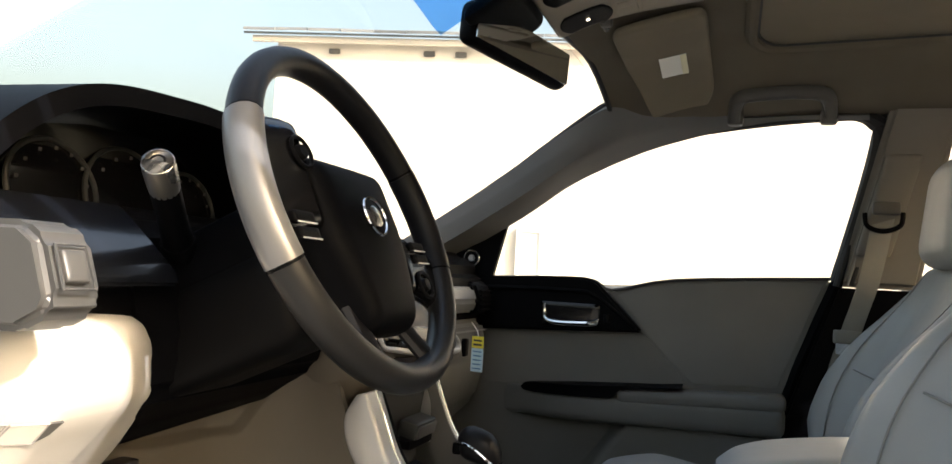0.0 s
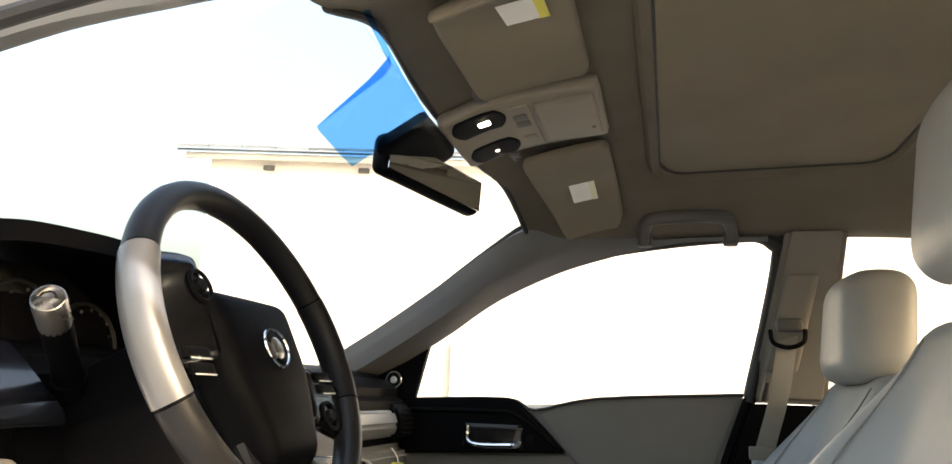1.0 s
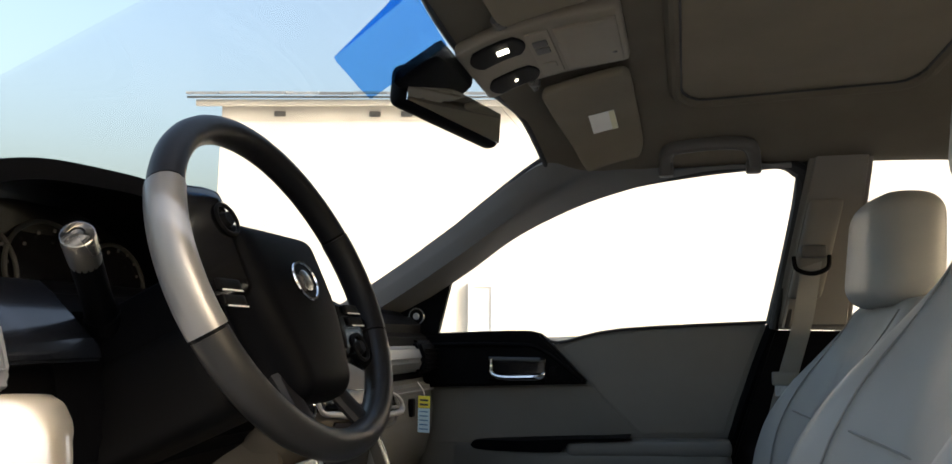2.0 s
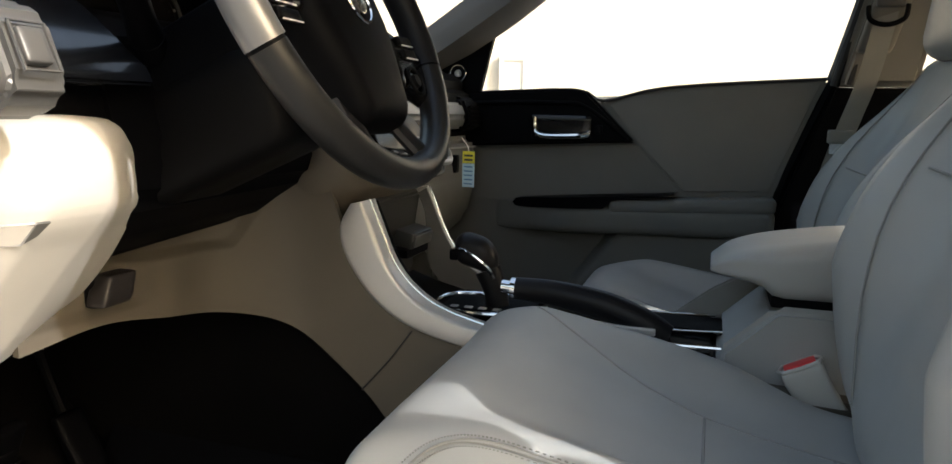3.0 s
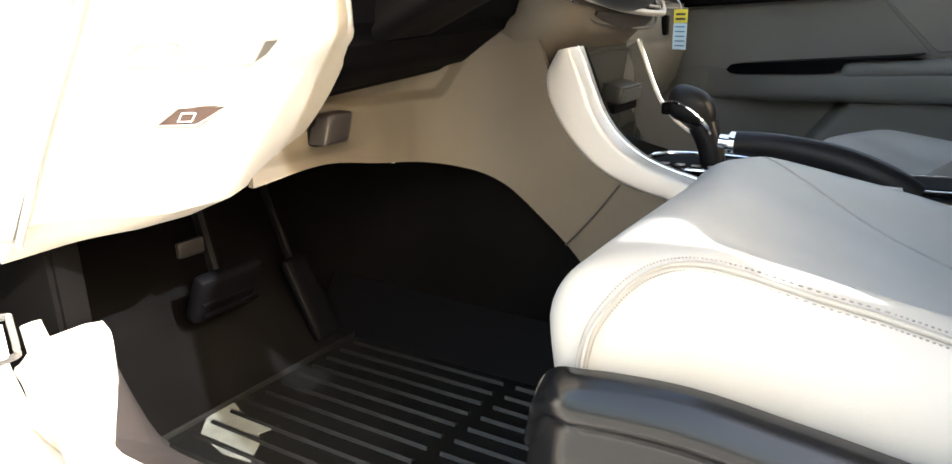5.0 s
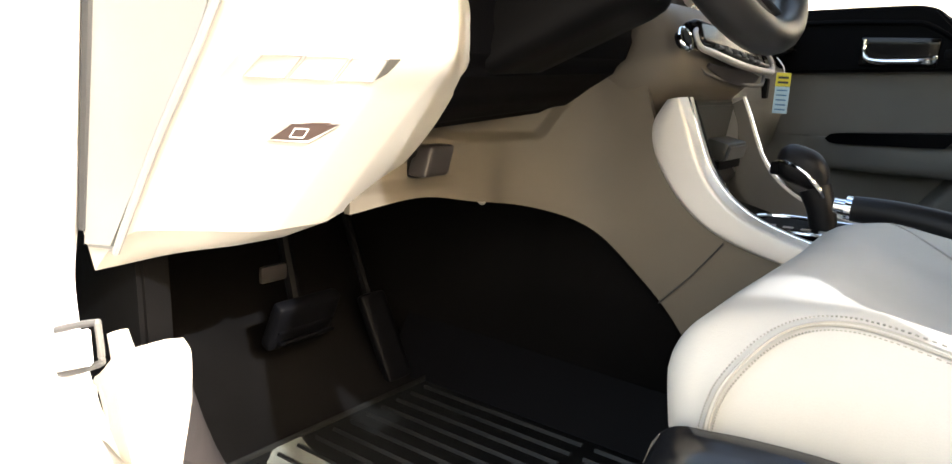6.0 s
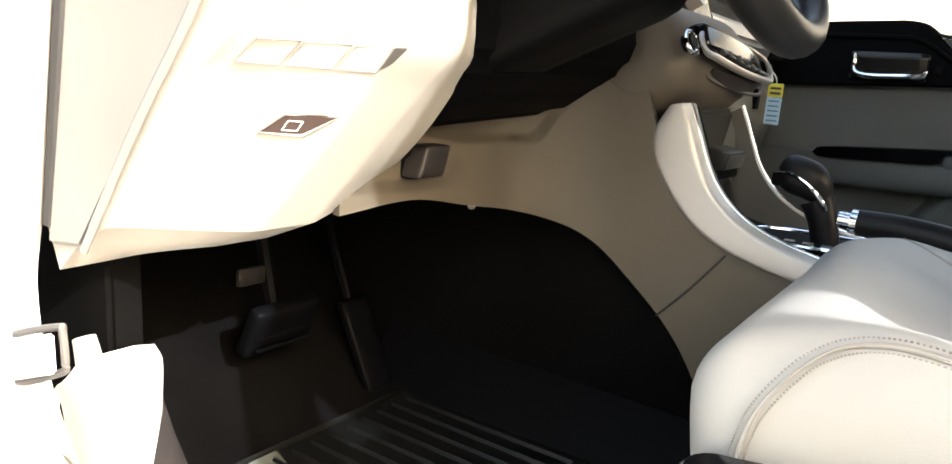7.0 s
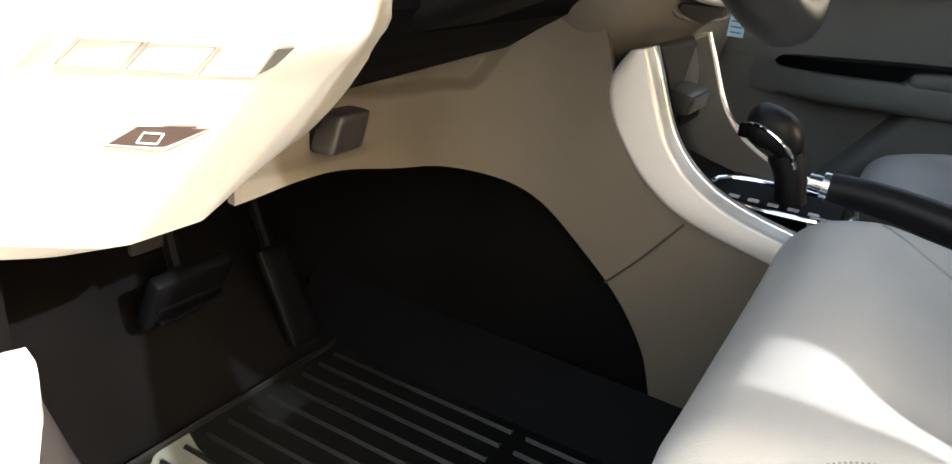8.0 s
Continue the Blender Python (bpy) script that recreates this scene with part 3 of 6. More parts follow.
def build_floor():
    # carpet: flat under the seats, rising at the toe board
    prof = smoothed([(1.20, 0, 0.30), (0.9, 0, 0.235), (0.3, 0, 0.23), (-0.30, 0, 0.23), (-0.48, 0, 0.26), (-0.66, 0, 0.42), (-0.74, 0, 0.60), (-0.76, 0, 0.80)], 5)
    for lo, hi in ((-0.615, -0.13), (0.13, 0.66)):
        def fl(u, v, lo=lo, hi=hi):
            k = u * (len(prof) - 1)
            j = min(int(k), len(prof) - 2)
            q = prof[j].lerp(prof[j + 1], k - j)
            return (q.x, lo + (hi - lo) * v, q.z)
        solid("floor", sheet(fl, 40, 6, -0.03), M_CARPET, "black carpet of the footwell", "carpet", "footwells", "structure")
    tunnel = prism([(-0.137, 0.20), (-0.137, 0.42), (-0.11, 0.46), (0.11, 0.46), (0.137, 0.42), (0.137, 0.20)], "x", -0.80, 0.95, 0.02, 3)
    solid("floor_tunnel", tunnel, M_CARPET, "black carpeted floor tunnel", "carpet", kind="structure")
    # carpet that hangs down the tunnel's flank beside the pedals
    flank = prism([(-0.80, 0.22), (0.12, 0.22), (0.05, 0.36), (-0.04, 0.46), (-0.12, 0.52), (-0.20, 0.57), (-0.26, 0.59), (-0.80, 0.62)], "y", -0.1376, -0.128, 0.002)
    solid("floor_flank", flank, M_CARPET, "black carpet on the flank of the tunnel", "carpet", kind="structure")
    bulk = prism([(-0.62, 0.20), (-0.62, 0.95), (0.62, 0.95), (0.62, 0.20)], "x", -0.84, -0.78)
    solid("wall_front", bulk, M_CARPET, "black bulkhead behind the pedals", "bulkhead", kind="structure", smooth=0)
    under = prism([(-0.70, 0.12), (-0.70, 0.20), (0.70, 0.20), (0.70, 0.12)], "x", -0.84, 1.98)
    solid("floor_pan", under, M_BLACK, "black underside of the car", "floor pan", kind="structure", smooth=0)
    # kick panel
    kick = prism([(-0.80, 0.22), (-0.80, 0.62), (-0.46, 0.56), (-0.455, 0.42), (-0.455, 0.22)], "y", -0.645, -0.605, 0.006)
    solid("kick_panel", kick, M_CARPET, "black kick panel in the driver footwell", "kick panel", kind="structure")
    kick2 = prism([(-0.80, 0.22), (-0.80, 0.80), (-0.25, 0.80), (-0.25, 0.22)], "y", 0.66, 0.70, 0.006)
    solid("kick_panel", kick2, M_DOORTRIM, "grey kick panel in the passenger footwell", "kick panel", kind="structure")
    # rubber mat with raised ribs
    mat = thing("floor_mat", (-0.1, -0.38, 0.236), "black ribbed rubber floor mat", "floor mat")
    part("base", block((-0.10, -0.375, 0.241), (0.33, 0.215, 0.005), 0.004, (10, 10, 2)), M_MAT, mat)
    part("rim", tube([(-0.42, -0.585, 0.247), (-0.42, -0.165, 0.247), (0.22, -0.165, 0.247), (0.22, -0.585, 0.247)], 0.006, 8, 1, closed=True), M_MAT, mat)
    part("raised_side", sheet(lambda u, v: (-0.50 + 0.62 * u, -0.196 + 0.052 * v, 0.244 + 0.088 * v * (1 - 0.10 * u) + 0.004 * math.sin(math.pi * v)), 24, 6, 0.004), M_BLACK, mat, "raised rubber side along the tunnel")
    # pale patch of direct sun, painted onto the mat as a thin plate
    worn = [(-0.425, -0.448), (-0.39, -0.462), (-0.345, -0.470), (-0.315, -0.462), (-0.325, -0.490), (-0.310, -0.500), (-0.285, -0.540), (-0.33, -0.545), (-0.39, -0.530), (-0.415, -0.500)]
    part("sun_patch", prism(worn, "z", 0.2455, 0.2472), M_SUNRUBBER, mat, "pale patch painted as sunlight", smooth=0)
    rib = None
    for x0, x1 in ((-0.40, -0.115), (-0.095, 0.20)):
        for i in range(13):
            y = -0.57 + i * 0.032
            if rib is None or x0 > -0.2 and i == 0:
                rib = part("rib", prism([(y, 0.246), (y + 0.003, 0.2505), (y + 0.006, 0.2505), (y + 0.009, 0.246)], "x", x0, x1), M_MAT, mat, smooth=0)
                y0 = y
            else:
                r = rib.copy()
                scene.collection.objects.link(r)
                r.location.y += y - y0


build_floor()


def build_door_jamb():
    """The sunlit body side that the open driver door leaves bare."""
    def post(u, v):
        z = 0.16 + 0.80 * u
        edge = lerp([(0.16, -0.20), (0.30, -0.38), (0.44, -0.47), (0.50, -0.478), (0.55, -0.470), (0.76, -0.435), (0.96, -0.40)], z)
        x = -0.95 + (edge + 0.95) * v
        return (x, -0.735 + 0.03 * ease(v, 0.75, 1.0), z)
    solid("door_jamb", sheet(post, 30, 16, 0.03), M_PAINT, "white painted door jamb in sunlight", "door jamb", kind="structure")
    solid("sill", block((0.10, -0.745, 0.20), (0.75, 0.055, 0.10), 0.025, (16, 6, 6)), M_PAINT, "white painted door sill", "door sill", kind="structure")
    solid("trim", tube([(-0.40, -0.712, 0.96), (-0.437, -0.712, 0.76), (-0.475, -0.712, 0.56), (-0.505, -0.715, 0.44), (-0.44, -0.72, 0.345), (-0.25, -0.725, 0.318), (0.2, -0.725, 0.315), (0.80, -0.725, 0.315)], 0.011, 10, 6), M_SEALGREY, "grey rubber seal round the door opening", "seal", "door seals", "structure")
    solid("trim", tube([(-0.385, -0.700, 0.96), (-0.420, -0.700, 0.76), (-0.458, -0.698, 0.565)], 0.009, 8, 6), M_RUBBER, "dark gap beside the dash end", "seal", "door seals", "structure")

    def scuff(u, v):
        # flat top, round inner edge, then a face that drops to the carpet
        x = -0.448 + 1.248 * u ** 1.6
        z = lerp([(-0.448, 0.425), (-0.432, 0.412), (-0.405, 0.315), (-0.37, 0.292), (0.8, 0.285)], x)
        k = ease(v, 0.52, 1.0)
        wide = 0.105 - 0.045 * ease(x, -0.435, -0.385)
        y = -0.705 + wide * min(1.0, v / 0.55) - 0.004 * k
        return (x, y, z - (z - 0.240) * max(0.0, (v - 0.55) / 0.45) - 0.02 * (1 - ease(v, 0.0, 0.15)) - 0.004 * ease(v, 0.42, 0.55))
    solid("sill_trim", sheet(scuff, 80, 40, 0.010), M_TRIM, "ivory moulded sill trim in sunlight", "sill trim", kind="structure")
    solid("trim", tube([(-0.475, -0.7365, 0.96), (-0.515, -0.7365, 0.76), (-0.555, -0.7365, 0.56), (-0.580, -0.7365, 0.44), (-0.560, -0.7365, 0.33)], 0.0035, 8, 5), M_EDGE, "grey fold line on the door jamb", "seal", kind="structure")

    def edge_carpet(u, v):
        x = -0.44 + 0.60 * u
        y0 = -0.603 - 0.040 * ease(x, -0.435, -0.385)
        return (x, y0 + (-0.560 - y0) * v, 0.285 + 0.10 * (1 - ease(x, -0.44, -0.39)) * (1 - v) - 0.045 * v)
    # same carpet as the footwell, its sunlight held in the lighter colour
    solid("floor_edge", sheet(edge_carpet, 30, 6, 0.006), M_CARPETLIT, "carpet below the sill, greyed for the sun on it", "carpet", kind="structure")
    chk = thing("check_bracket", (-0.43, -0.738, 0.38), "white bracket with an opening on the door jamb", "door bracket")
    part("loop", tube([(-0.438, -0.740, 0.422), (-0.446, -0.740, 0.427), (-0.446, -0.740, 0.463), (-0.440, -0.740, 0.470), (-0.380, -0.734, 0.490), (-0.373, -0.734, 0.487), (-0.370, -0.734, 0.458), (-0.377, -0.734, 0.448)], 0.0036, 8, 3, closed=True), M_EDGE, chk, "grey rim of the opening")
    part("plate", prism([(-0.442, 0.424), (-0.442, 0.466), (-0.376, 0.487), (-0.374, 0.450)], "y", -0.748, -0.739, 0.002), M_PAINT, chk)
    part("lip", block((-0.425, -0.740, 0.396), (0.045, 0.007, 0.018), 0.006, (6, 4, 4), lambda p: Vector((p.x, p.y, p.z + 0.30 * (p.x + 0.425)))), M_PAINT, chk)
    solid("trim", tube([(-0.372, -0.716, 0.478), (-0.352, -0.718, 0.440), (-0.325, -0.722, 0.392), (-0.29, -0.726, 0.335)], [0.010, 0.013, 0.015, 0.016], 12, 5), M_TRIM, "ivory end strip of the sill trim", "sill trim", kind="structure")


build_door_jamb()


# ---- seats ----
SEAT_TOP = [(0.10, 0.560), (0.14, 0.580), (0.17, 0.592), (0.20, 0.596), (0.25, 0.584), (0.30, 0.567), (0.41, 0.534), (0.52, 0.510), (0.62, 0.495)]
BOLSTER = [(0.11, 0.568), (0.16, 0.584), (0.20, 0.595), (0.25, 0.603), (0.28, 0.600), (0.33, 0.593), (0.40, 0.582), (0.47, 0.570), (0.52, 0.560), (0.64, 0.535)]


def cushion_top(x, w):
    """The height of a cushion's top; w: how far from its middle line, outwards minus."""
    z = lerp(SEAT_TOP, x)
    if w < 0:
        return z + (lerp(BOLSTER, x) - z) * ease(-w, 0.105, 0.197) - 0.008 * ease(-w, 0.205, 0.2325)
    high = (0.006 + 0.024 * ease(x, 0.16, 0.40)) * (1 - 0.8 * ease(x, 0.42, 0.56))
    return z + high * ease(w, 0.090, 0.195) - 0.014 * ease(w, 0.200, 0.2325)


def build_seat(yc, dx, dz, back_z, head_z, label, out):
    """A front seat; dx, dz: how far back and up it stands; back_z, head_z: how high its back and head restraint are set; out: its outer side."""
    seat = thing("front_seat", (0.40, yc, 0.235), label, "car seat", "front seats")
    x0, x1, zlow, hw = 0.115, 0.64, 0.440, 0.2325

    def shape(p):
        w = (p.y - yc) * out
        k = (p.z - zlow) / 0.125
        top = cushion_top(p.x, w)
        p.z = zlow + (top - zlow) * k
        p.x += 0.018 * (1 - k) * ease(p.x, 0.25, 0.12)
        p.y = yc + out * w * (0.965 + 0.035 * math.sin(math.pi * min(1, max(0, k))) - 0.02 * ease(p.x, 0.22, 0.12))
        return p
    cushion = part("cushion", block(((x0 + x1) / 2, yc, zlow + 0.0625), ((x1 - x0) / 2, hw, 0.0625), 0.042, (46, 46, 14), shape), M_LEATHER, seat, "smooth grey leather cushion")

    def on_top(x, w, lift=-0.0002):
        return (x, yc + out * w * (0.965 - 0.02 * ease(x, 0.22, 0.12)), cushion_top(x, w) + lift)
    # the middle panel: two creases across, two seams that part towards the front
    for x, w0, w1 in ((0.413, -0.128, 0.068), (0.541, -0.128, 0.066)):
        part("seam", tube([on_top(x, w0 + (w1 - w0) * k / 6) for k in range(7)], 0.0017, 6, 2), M_SEAM, cushion)
    for s in (-1, 1):
        line = [(0.205, 0.190), (0.249, 0.152), (0.29, 0.125), (0.334, 0.100), (0.375, 0.082), (0.413, 0.068), (0.48, 0.066), (0.55, 0.066), (0.61, 0.066)]
        line = smoothed([(x, s * (w + (0.062 if s < 0 else 0)), 0) for x, w in line if s > 0 or x > 0.40], 4)
        part("seam", tube([on_top(p.x, p.y) for p in line], 0.0015, 6, 1), M_SEAM, cushion)
        # welted edge of the side panel with its double row of stitches
        if s > 0:
            continue
        edge = [(0.167, 0.500), (0.168, 0.515), (0.171, 0.532), (0.176, 0.547), (0.186, 0.565), (0.198, 0.580), (0.212, 0.590), (0.230, 0.596), (0.252, 0.598), (0.28, 0.595), (0.323, 0.588), (0.364, 0.582), (0.42, 0.572), (0.47, 0.563), (0.52, 0.554), (0.61, 0.535)]

        def on_side(x, z):
            """A point of the rounded shoulder of the side panel at a height."""
            top = cushion_top(x, s * 0.200)
            k = (z - zlow) / (top - zlow)
            h = max(0.0, min(1.0, (z - (top - 0.042 * (top - zlow) / 0.125)) / (0.042 * (top - zlow) / 0.125)))
            w = hw - 0.042 + 0.042 * math.sqrt(1 - min(0.98, h * h)) + 0.002 * h
            return Vector((x, yc + out * s * (w * (0.965 + 0.035 * math.sin(math.pi * min(1, max(0, k)))) + 0.0012), z))
        line = smoothed([on_side(x, z) for x, z in edge], 8)
        part("welt", tube(line[::3], 0.0013, 8, 2), M_LEATHER, cushion, "raised leather welt")
        for lift in (-0.0022, 0.0022):
            part("groove", tube([p + Vector((0, 0, lift * 0.6)) + Vector((lift * 0.7, s * out * 0.0004, 0)) for p in line[::3]], 0.0009, 6, 2), M_SEAM, cushion)
        for lift in (-0.0048, 0.0046):
            bms = []
            for a, b in zip(line, line[1:]):
                d = (b - a)
                if d.length < 1e-6:
                    continue
                nrm = d.cross(Vector((0, s * out, 0))).normalized()
                n = max(1, round(d.length / 0.0042))
                for j in range(n):
                    p = a + d * ((j + 0.25) / n) + nrm * lift + Vector((0, s * out * 0.0012, 0))
                    q = a + d * ((j + 0.75) / n) + nrm * lift + Vector((0, s * out * 0.0012, 0))
                    bms.append(tube([p, q], 0.0007, 5, 1))
            tagged(part("stitching", merge(*bms), M_THREAD, cushion, "fine grey double stitching"), kind="stuff")
    # base: black shields with a moulded recess, rails on the floor
    for s in (-1, 1):
        rings = []
        for i in range(41):
            x = 0.120 + 0.525 * (i / 40) ** 1.4
            zt = lerp([(0.120, 0.462), (0.128, 0.485), (0.140, 0.502), (0.160, 0.513), (0.20, 0.520), (0.25, 0.523), (0.32, 0.517), (0.40, 0.507), (0.52, 0.488), (0.65, 0.460)], x)
            wrap = 0.040 * (1 - ease(x, 0.112, 0.180))
            section = [(0.0, -0.030), (0.006, -0.006), (0.016, 0.0), (0.028, -0.002), (0.038, -0.009), (0.0445, -0.019), (0.046, -0.027), (0.043, -0.033), (0.0395, -0.036), (0.0395, -0.044), (0.043, -0.056), (0.044, -0.085), (0.040, -0.135), (0.0, -0.140)]
            rings.append([Vector((x, yc + s * (0.2300 + max(-0.01, q - wrap * min(1.0, q / 0.03))), max(0.365, zt + h))) for q, h in section])
        body = part("side_shield", skin(rings), M_SHIELD, seat, "black moulded seat base shield with a rounded lip", smooth=50)
        part("lever", block((0.33, yc + s * 0.274, 0.440), (0.055, 0.009, 0.014), 0.007, (8, 6, 6)), M_DARKGREY, body, "dark grey adjusting lever")
        part("rail", block((0.40, yc + s * 0.20, 0.26), (0.26, 0.02, 0.022), 0.006, (4, 4, 4)), M_DARKGREY, seat)
        for x in (0.20, 0.58):
            part("bracket", prism([(x - 0.03, 0.275), (x - 0.02, 0.47), (x + 0.02, 0.47), (x + 0.03, 0.275)], "y", yc + s * 0.20 - 0.008, yc + s * 0.20 + 0.008, 0.003), M_DARKGREY, seat)
    part("pan", block((0.39, yc, 0.432), (0.235, 0.215, 0.02), 0.012, (4, 4, 4)), M_BLACK, seat)
    # backrest; the bolsters stand out most at elbow height and run out towards seat and shoulder
    bolster = [(0.0, -0.030), (0.065, 0.016), (0.13, 0.050), (0.18, 0.070), (0.245, 0.072), (0.33, 0.058), (0.42, 0.028), (0.50, 0.006), (0.56, 0.0)]
    lean = Euler((0, radians(21), 0)).to_matrix()

    def back(p):
        d = p - Vector((0.56, yc, 0.50))
        up = d.x * math.sin(radians(21)) + d.z * math.cos(radians(21))
        w = p.y - yc
        p.y = yc + w * (1.0 - 0.10 * ease(up, 0.38, 0.58) + 0.03 * math.sin(math.pi * max(0, min(1, up / 0.5))))
        if d.x * math.cos(radians(21)) - d.z * math.sin(radians(21)) < 0.08:
            p += lean @ Vector((-lerp(bolster, up) * ease(abs(w), 0.09, 0.20) - 0.012 * math.sin(math.pi * max(0, min(1, up / 0.5))), 0, 0))
        return p
    backrest = part("backrest", block(Vector((0.56, yc, 0.50)) + lean @ Vector((0.055, 0, 0.275)), (0.062, 0.240, 0.285), 0.048, (12, 32, 32), back, lean), M_LEATHER, seat, "grey leather backrest with side bolsters")

    def on_back(w, up, lift=-0.0102):
        p = Vector((0.56, yc, 0.50)) + lean @ Vector((-0.007, w, up))
        b = -lerp(bolster, up) * ease(abs(w), 0.09, 0.20) - 0.012 * math.sin(math.pi * max(0, min(1, up / 0.5)))
        return p + lean @ Vector((b - 0.0004, 0, 0))
    for s in (-1, 1):
        part("seam", tube([on_back(s * (0.135 + 0.035 * math.sin(3.0 * u)), u) for u in (0.04, 0.15, 0.25, 0.35, 0.45, 0.52)], 0.0014, 6, 3), M_SEAM, backrest)
    part("seam", tube([on_back(w, 0.30) for w in (-0.15, -0.07, 0, 0.07, 0.15)], 0.0014, 6, 3), M_SEAM, backrest)
    part("anchor_tag", prism([(yc + 0.150, 0.474), (yc + 0.166, 0.474), (yc + 0.158, 0.492)], "x", 0.585, 0.590, 0.001), M_PAPER, backrest, "small white anchor tag", smooth=0)
    # head restraint on two posts

    def head(p):
        d = p - Vector((0.765, yc, 1.12))
        p.x += 0.9 * d.y * d.y + 0.10 * d.z
        p.y = yc + d.y * (1.0 - 0.14 * ease(d.z, -0.06, 0.10))
        return p
    rest = part("headrest", block((0.765, yc, 1.125), (0.058, 0.132, 0.098), 0.044, (12, 20, 16), head), M_LEATHER, seat, "grey leather head restraint")
    part("seam", tube([(0.790 + 0.9 * w * w, yc + w * 0.8, 1.2215 - 0.6 * w * w) for w in (-0.11, -0.05, 0, 0.05, 0.11)], 0.0012, 6, 3), M_SEAM, rest)
    for s in (-1, 1):
        part("post", tube([(0.742, yc + s * 0.05, 0.99), (0.762, yc + s * 0.05, 1.06)], 0.006, 8, 1), M_CHROME, rest)
    seat.location += Vector((dx, 0, 0))
    for child in seat.children:
        if child.name.split(".")[0] not in ("rail", "bracket"):
            child.location.z += {"headrest": head_z, "backrest": back_z}.get(child.name.split(".")[0], dz)
    return seat


build_seat(-0.3525, 0.0, 0.0, 0.0, 0.010, "grey leather driver seat with stitched bolsters and black base", 1)
build_seat(0.375, 0.035, -0.065, -0.045, -0.075, "grey leather passenger seat with its head restraint down", -1)


# ---- passenger door ----
def build_passenger_door():
    door = thing("car_door", (0.2, 0.72, 0.28), "grey lined passenger door, closed, with its window up", "car door")
    panel = [(-0.36, 0.27), (-0.36, 0.86), (-0.10, 0.885), (0.10, 0.895), (0.15, 0.872), (0.22, 0.893), (0.30, 0.908), (0.45, 0.922), (0.63, 0.930), (0.535, 0.66), (0.50, 0.40), (0.48, 0.27)]
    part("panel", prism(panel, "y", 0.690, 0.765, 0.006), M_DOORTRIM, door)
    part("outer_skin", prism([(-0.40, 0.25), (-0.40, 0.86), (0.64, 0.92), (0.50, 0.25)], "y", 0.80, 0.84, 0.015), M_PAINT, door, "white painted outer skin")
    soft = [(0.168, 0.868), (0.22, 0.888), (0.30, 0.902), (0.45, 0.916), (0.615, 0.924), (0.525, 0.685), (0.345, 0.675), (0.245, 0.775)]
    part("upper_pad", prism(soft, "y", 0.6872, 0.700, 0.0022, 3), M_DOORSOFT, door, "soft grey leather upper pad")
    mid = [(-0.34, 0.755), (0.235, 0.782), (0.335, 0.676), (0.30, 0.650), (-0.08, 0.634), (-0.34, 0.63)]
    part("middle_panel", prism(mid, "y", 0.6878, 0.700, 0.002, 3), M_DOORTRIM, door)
    # black band with the inner handle in its recess
    top = [(-0.34, 0.868), (-0.20, 0.892), (0.085, 0.906), (0.118, 0.900), (0.150, 0.868), (0.232, 0.785), (-0.34, 0.757)]
    band = part("black_band", prism(top, "y", 0.662, 0.700, 0.006, 3), M_BLACK, door, "black moulded upper band")
    part("ridge", tube([(-0.33, 0.660, 0.848), (-0.15, 0.658, 0.868), (0.05, 0.658, 0.872), (0.12, 0.660, 0.862), (0.215, 0.661, 0.792)], 0.005, 8, 5), M_BLACK, band)
    part("recess", block((0.062, 0.664, 0.815), (0.072, 0.006, 0.030), 0.006, (8, 4, 6)), M_GLOSSBLACK, band, "gloss black handle recess")
    part("handle", tube([(0.000, 0.655, 0.838), (0.004, 0.653, 0.806), (0.03, 0.646, 0.796), (0.09, 0.645, 0.797), (0.122, 0.648, 0.800), (0.130, 0.652, 0.808)], [0.004, 0.005, 0.0065, 0.0075, 0.0075, 0.004], 10, 5), M_CHROME, band, "chrome door pull")
    part("lock_knob", block((0.150, 0.660, 0.812), (0.008, 0.006, 0.010), 0.003, (4, 4, 4)), M_DARKGREY, band)

    # armrest: a long shelf with a dark pull slot and a soft pad
    def arm(p):
        k = ease(p.x, -0.11, 0.10)
        p.y = 0.70 - (0.70 - p.y) * (0.12 + 0.88 * k)
        p.z += 0.045 * (p.x - 0.2) * 0.6
        return p
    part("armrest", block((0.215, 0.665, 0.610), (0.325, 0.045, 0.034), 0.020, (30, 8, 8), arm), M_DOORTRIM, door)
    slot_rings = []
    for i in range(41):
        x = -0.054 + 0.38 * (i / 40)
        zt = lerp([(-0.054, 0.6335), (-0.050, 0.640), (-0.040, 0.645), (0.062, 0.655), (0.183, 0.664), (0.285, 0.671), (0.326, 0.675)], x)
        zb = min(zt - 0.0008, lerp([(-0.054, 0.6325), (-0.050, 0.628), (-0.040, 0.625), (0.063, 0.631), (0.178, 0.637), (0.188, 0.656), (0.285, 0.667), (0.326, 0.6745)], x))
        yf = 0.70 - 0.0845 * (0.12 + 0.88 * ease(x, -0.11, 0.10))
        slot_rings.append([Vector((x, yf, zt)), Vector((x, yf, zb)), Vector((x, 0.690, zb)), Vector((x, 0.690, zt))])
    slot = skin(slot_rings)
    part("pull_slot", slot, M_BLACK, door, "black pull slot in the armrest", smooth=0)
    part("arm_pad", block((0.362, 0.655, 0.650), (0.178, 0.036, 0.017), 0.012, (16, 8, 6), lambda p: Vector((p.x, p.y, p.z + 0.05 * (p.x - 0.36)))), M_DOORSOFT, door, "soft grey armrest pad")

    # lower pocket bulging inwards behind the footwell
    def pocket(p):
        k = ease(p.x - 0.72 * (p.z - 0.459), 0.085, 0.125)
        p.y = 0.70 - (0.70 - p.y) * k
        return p
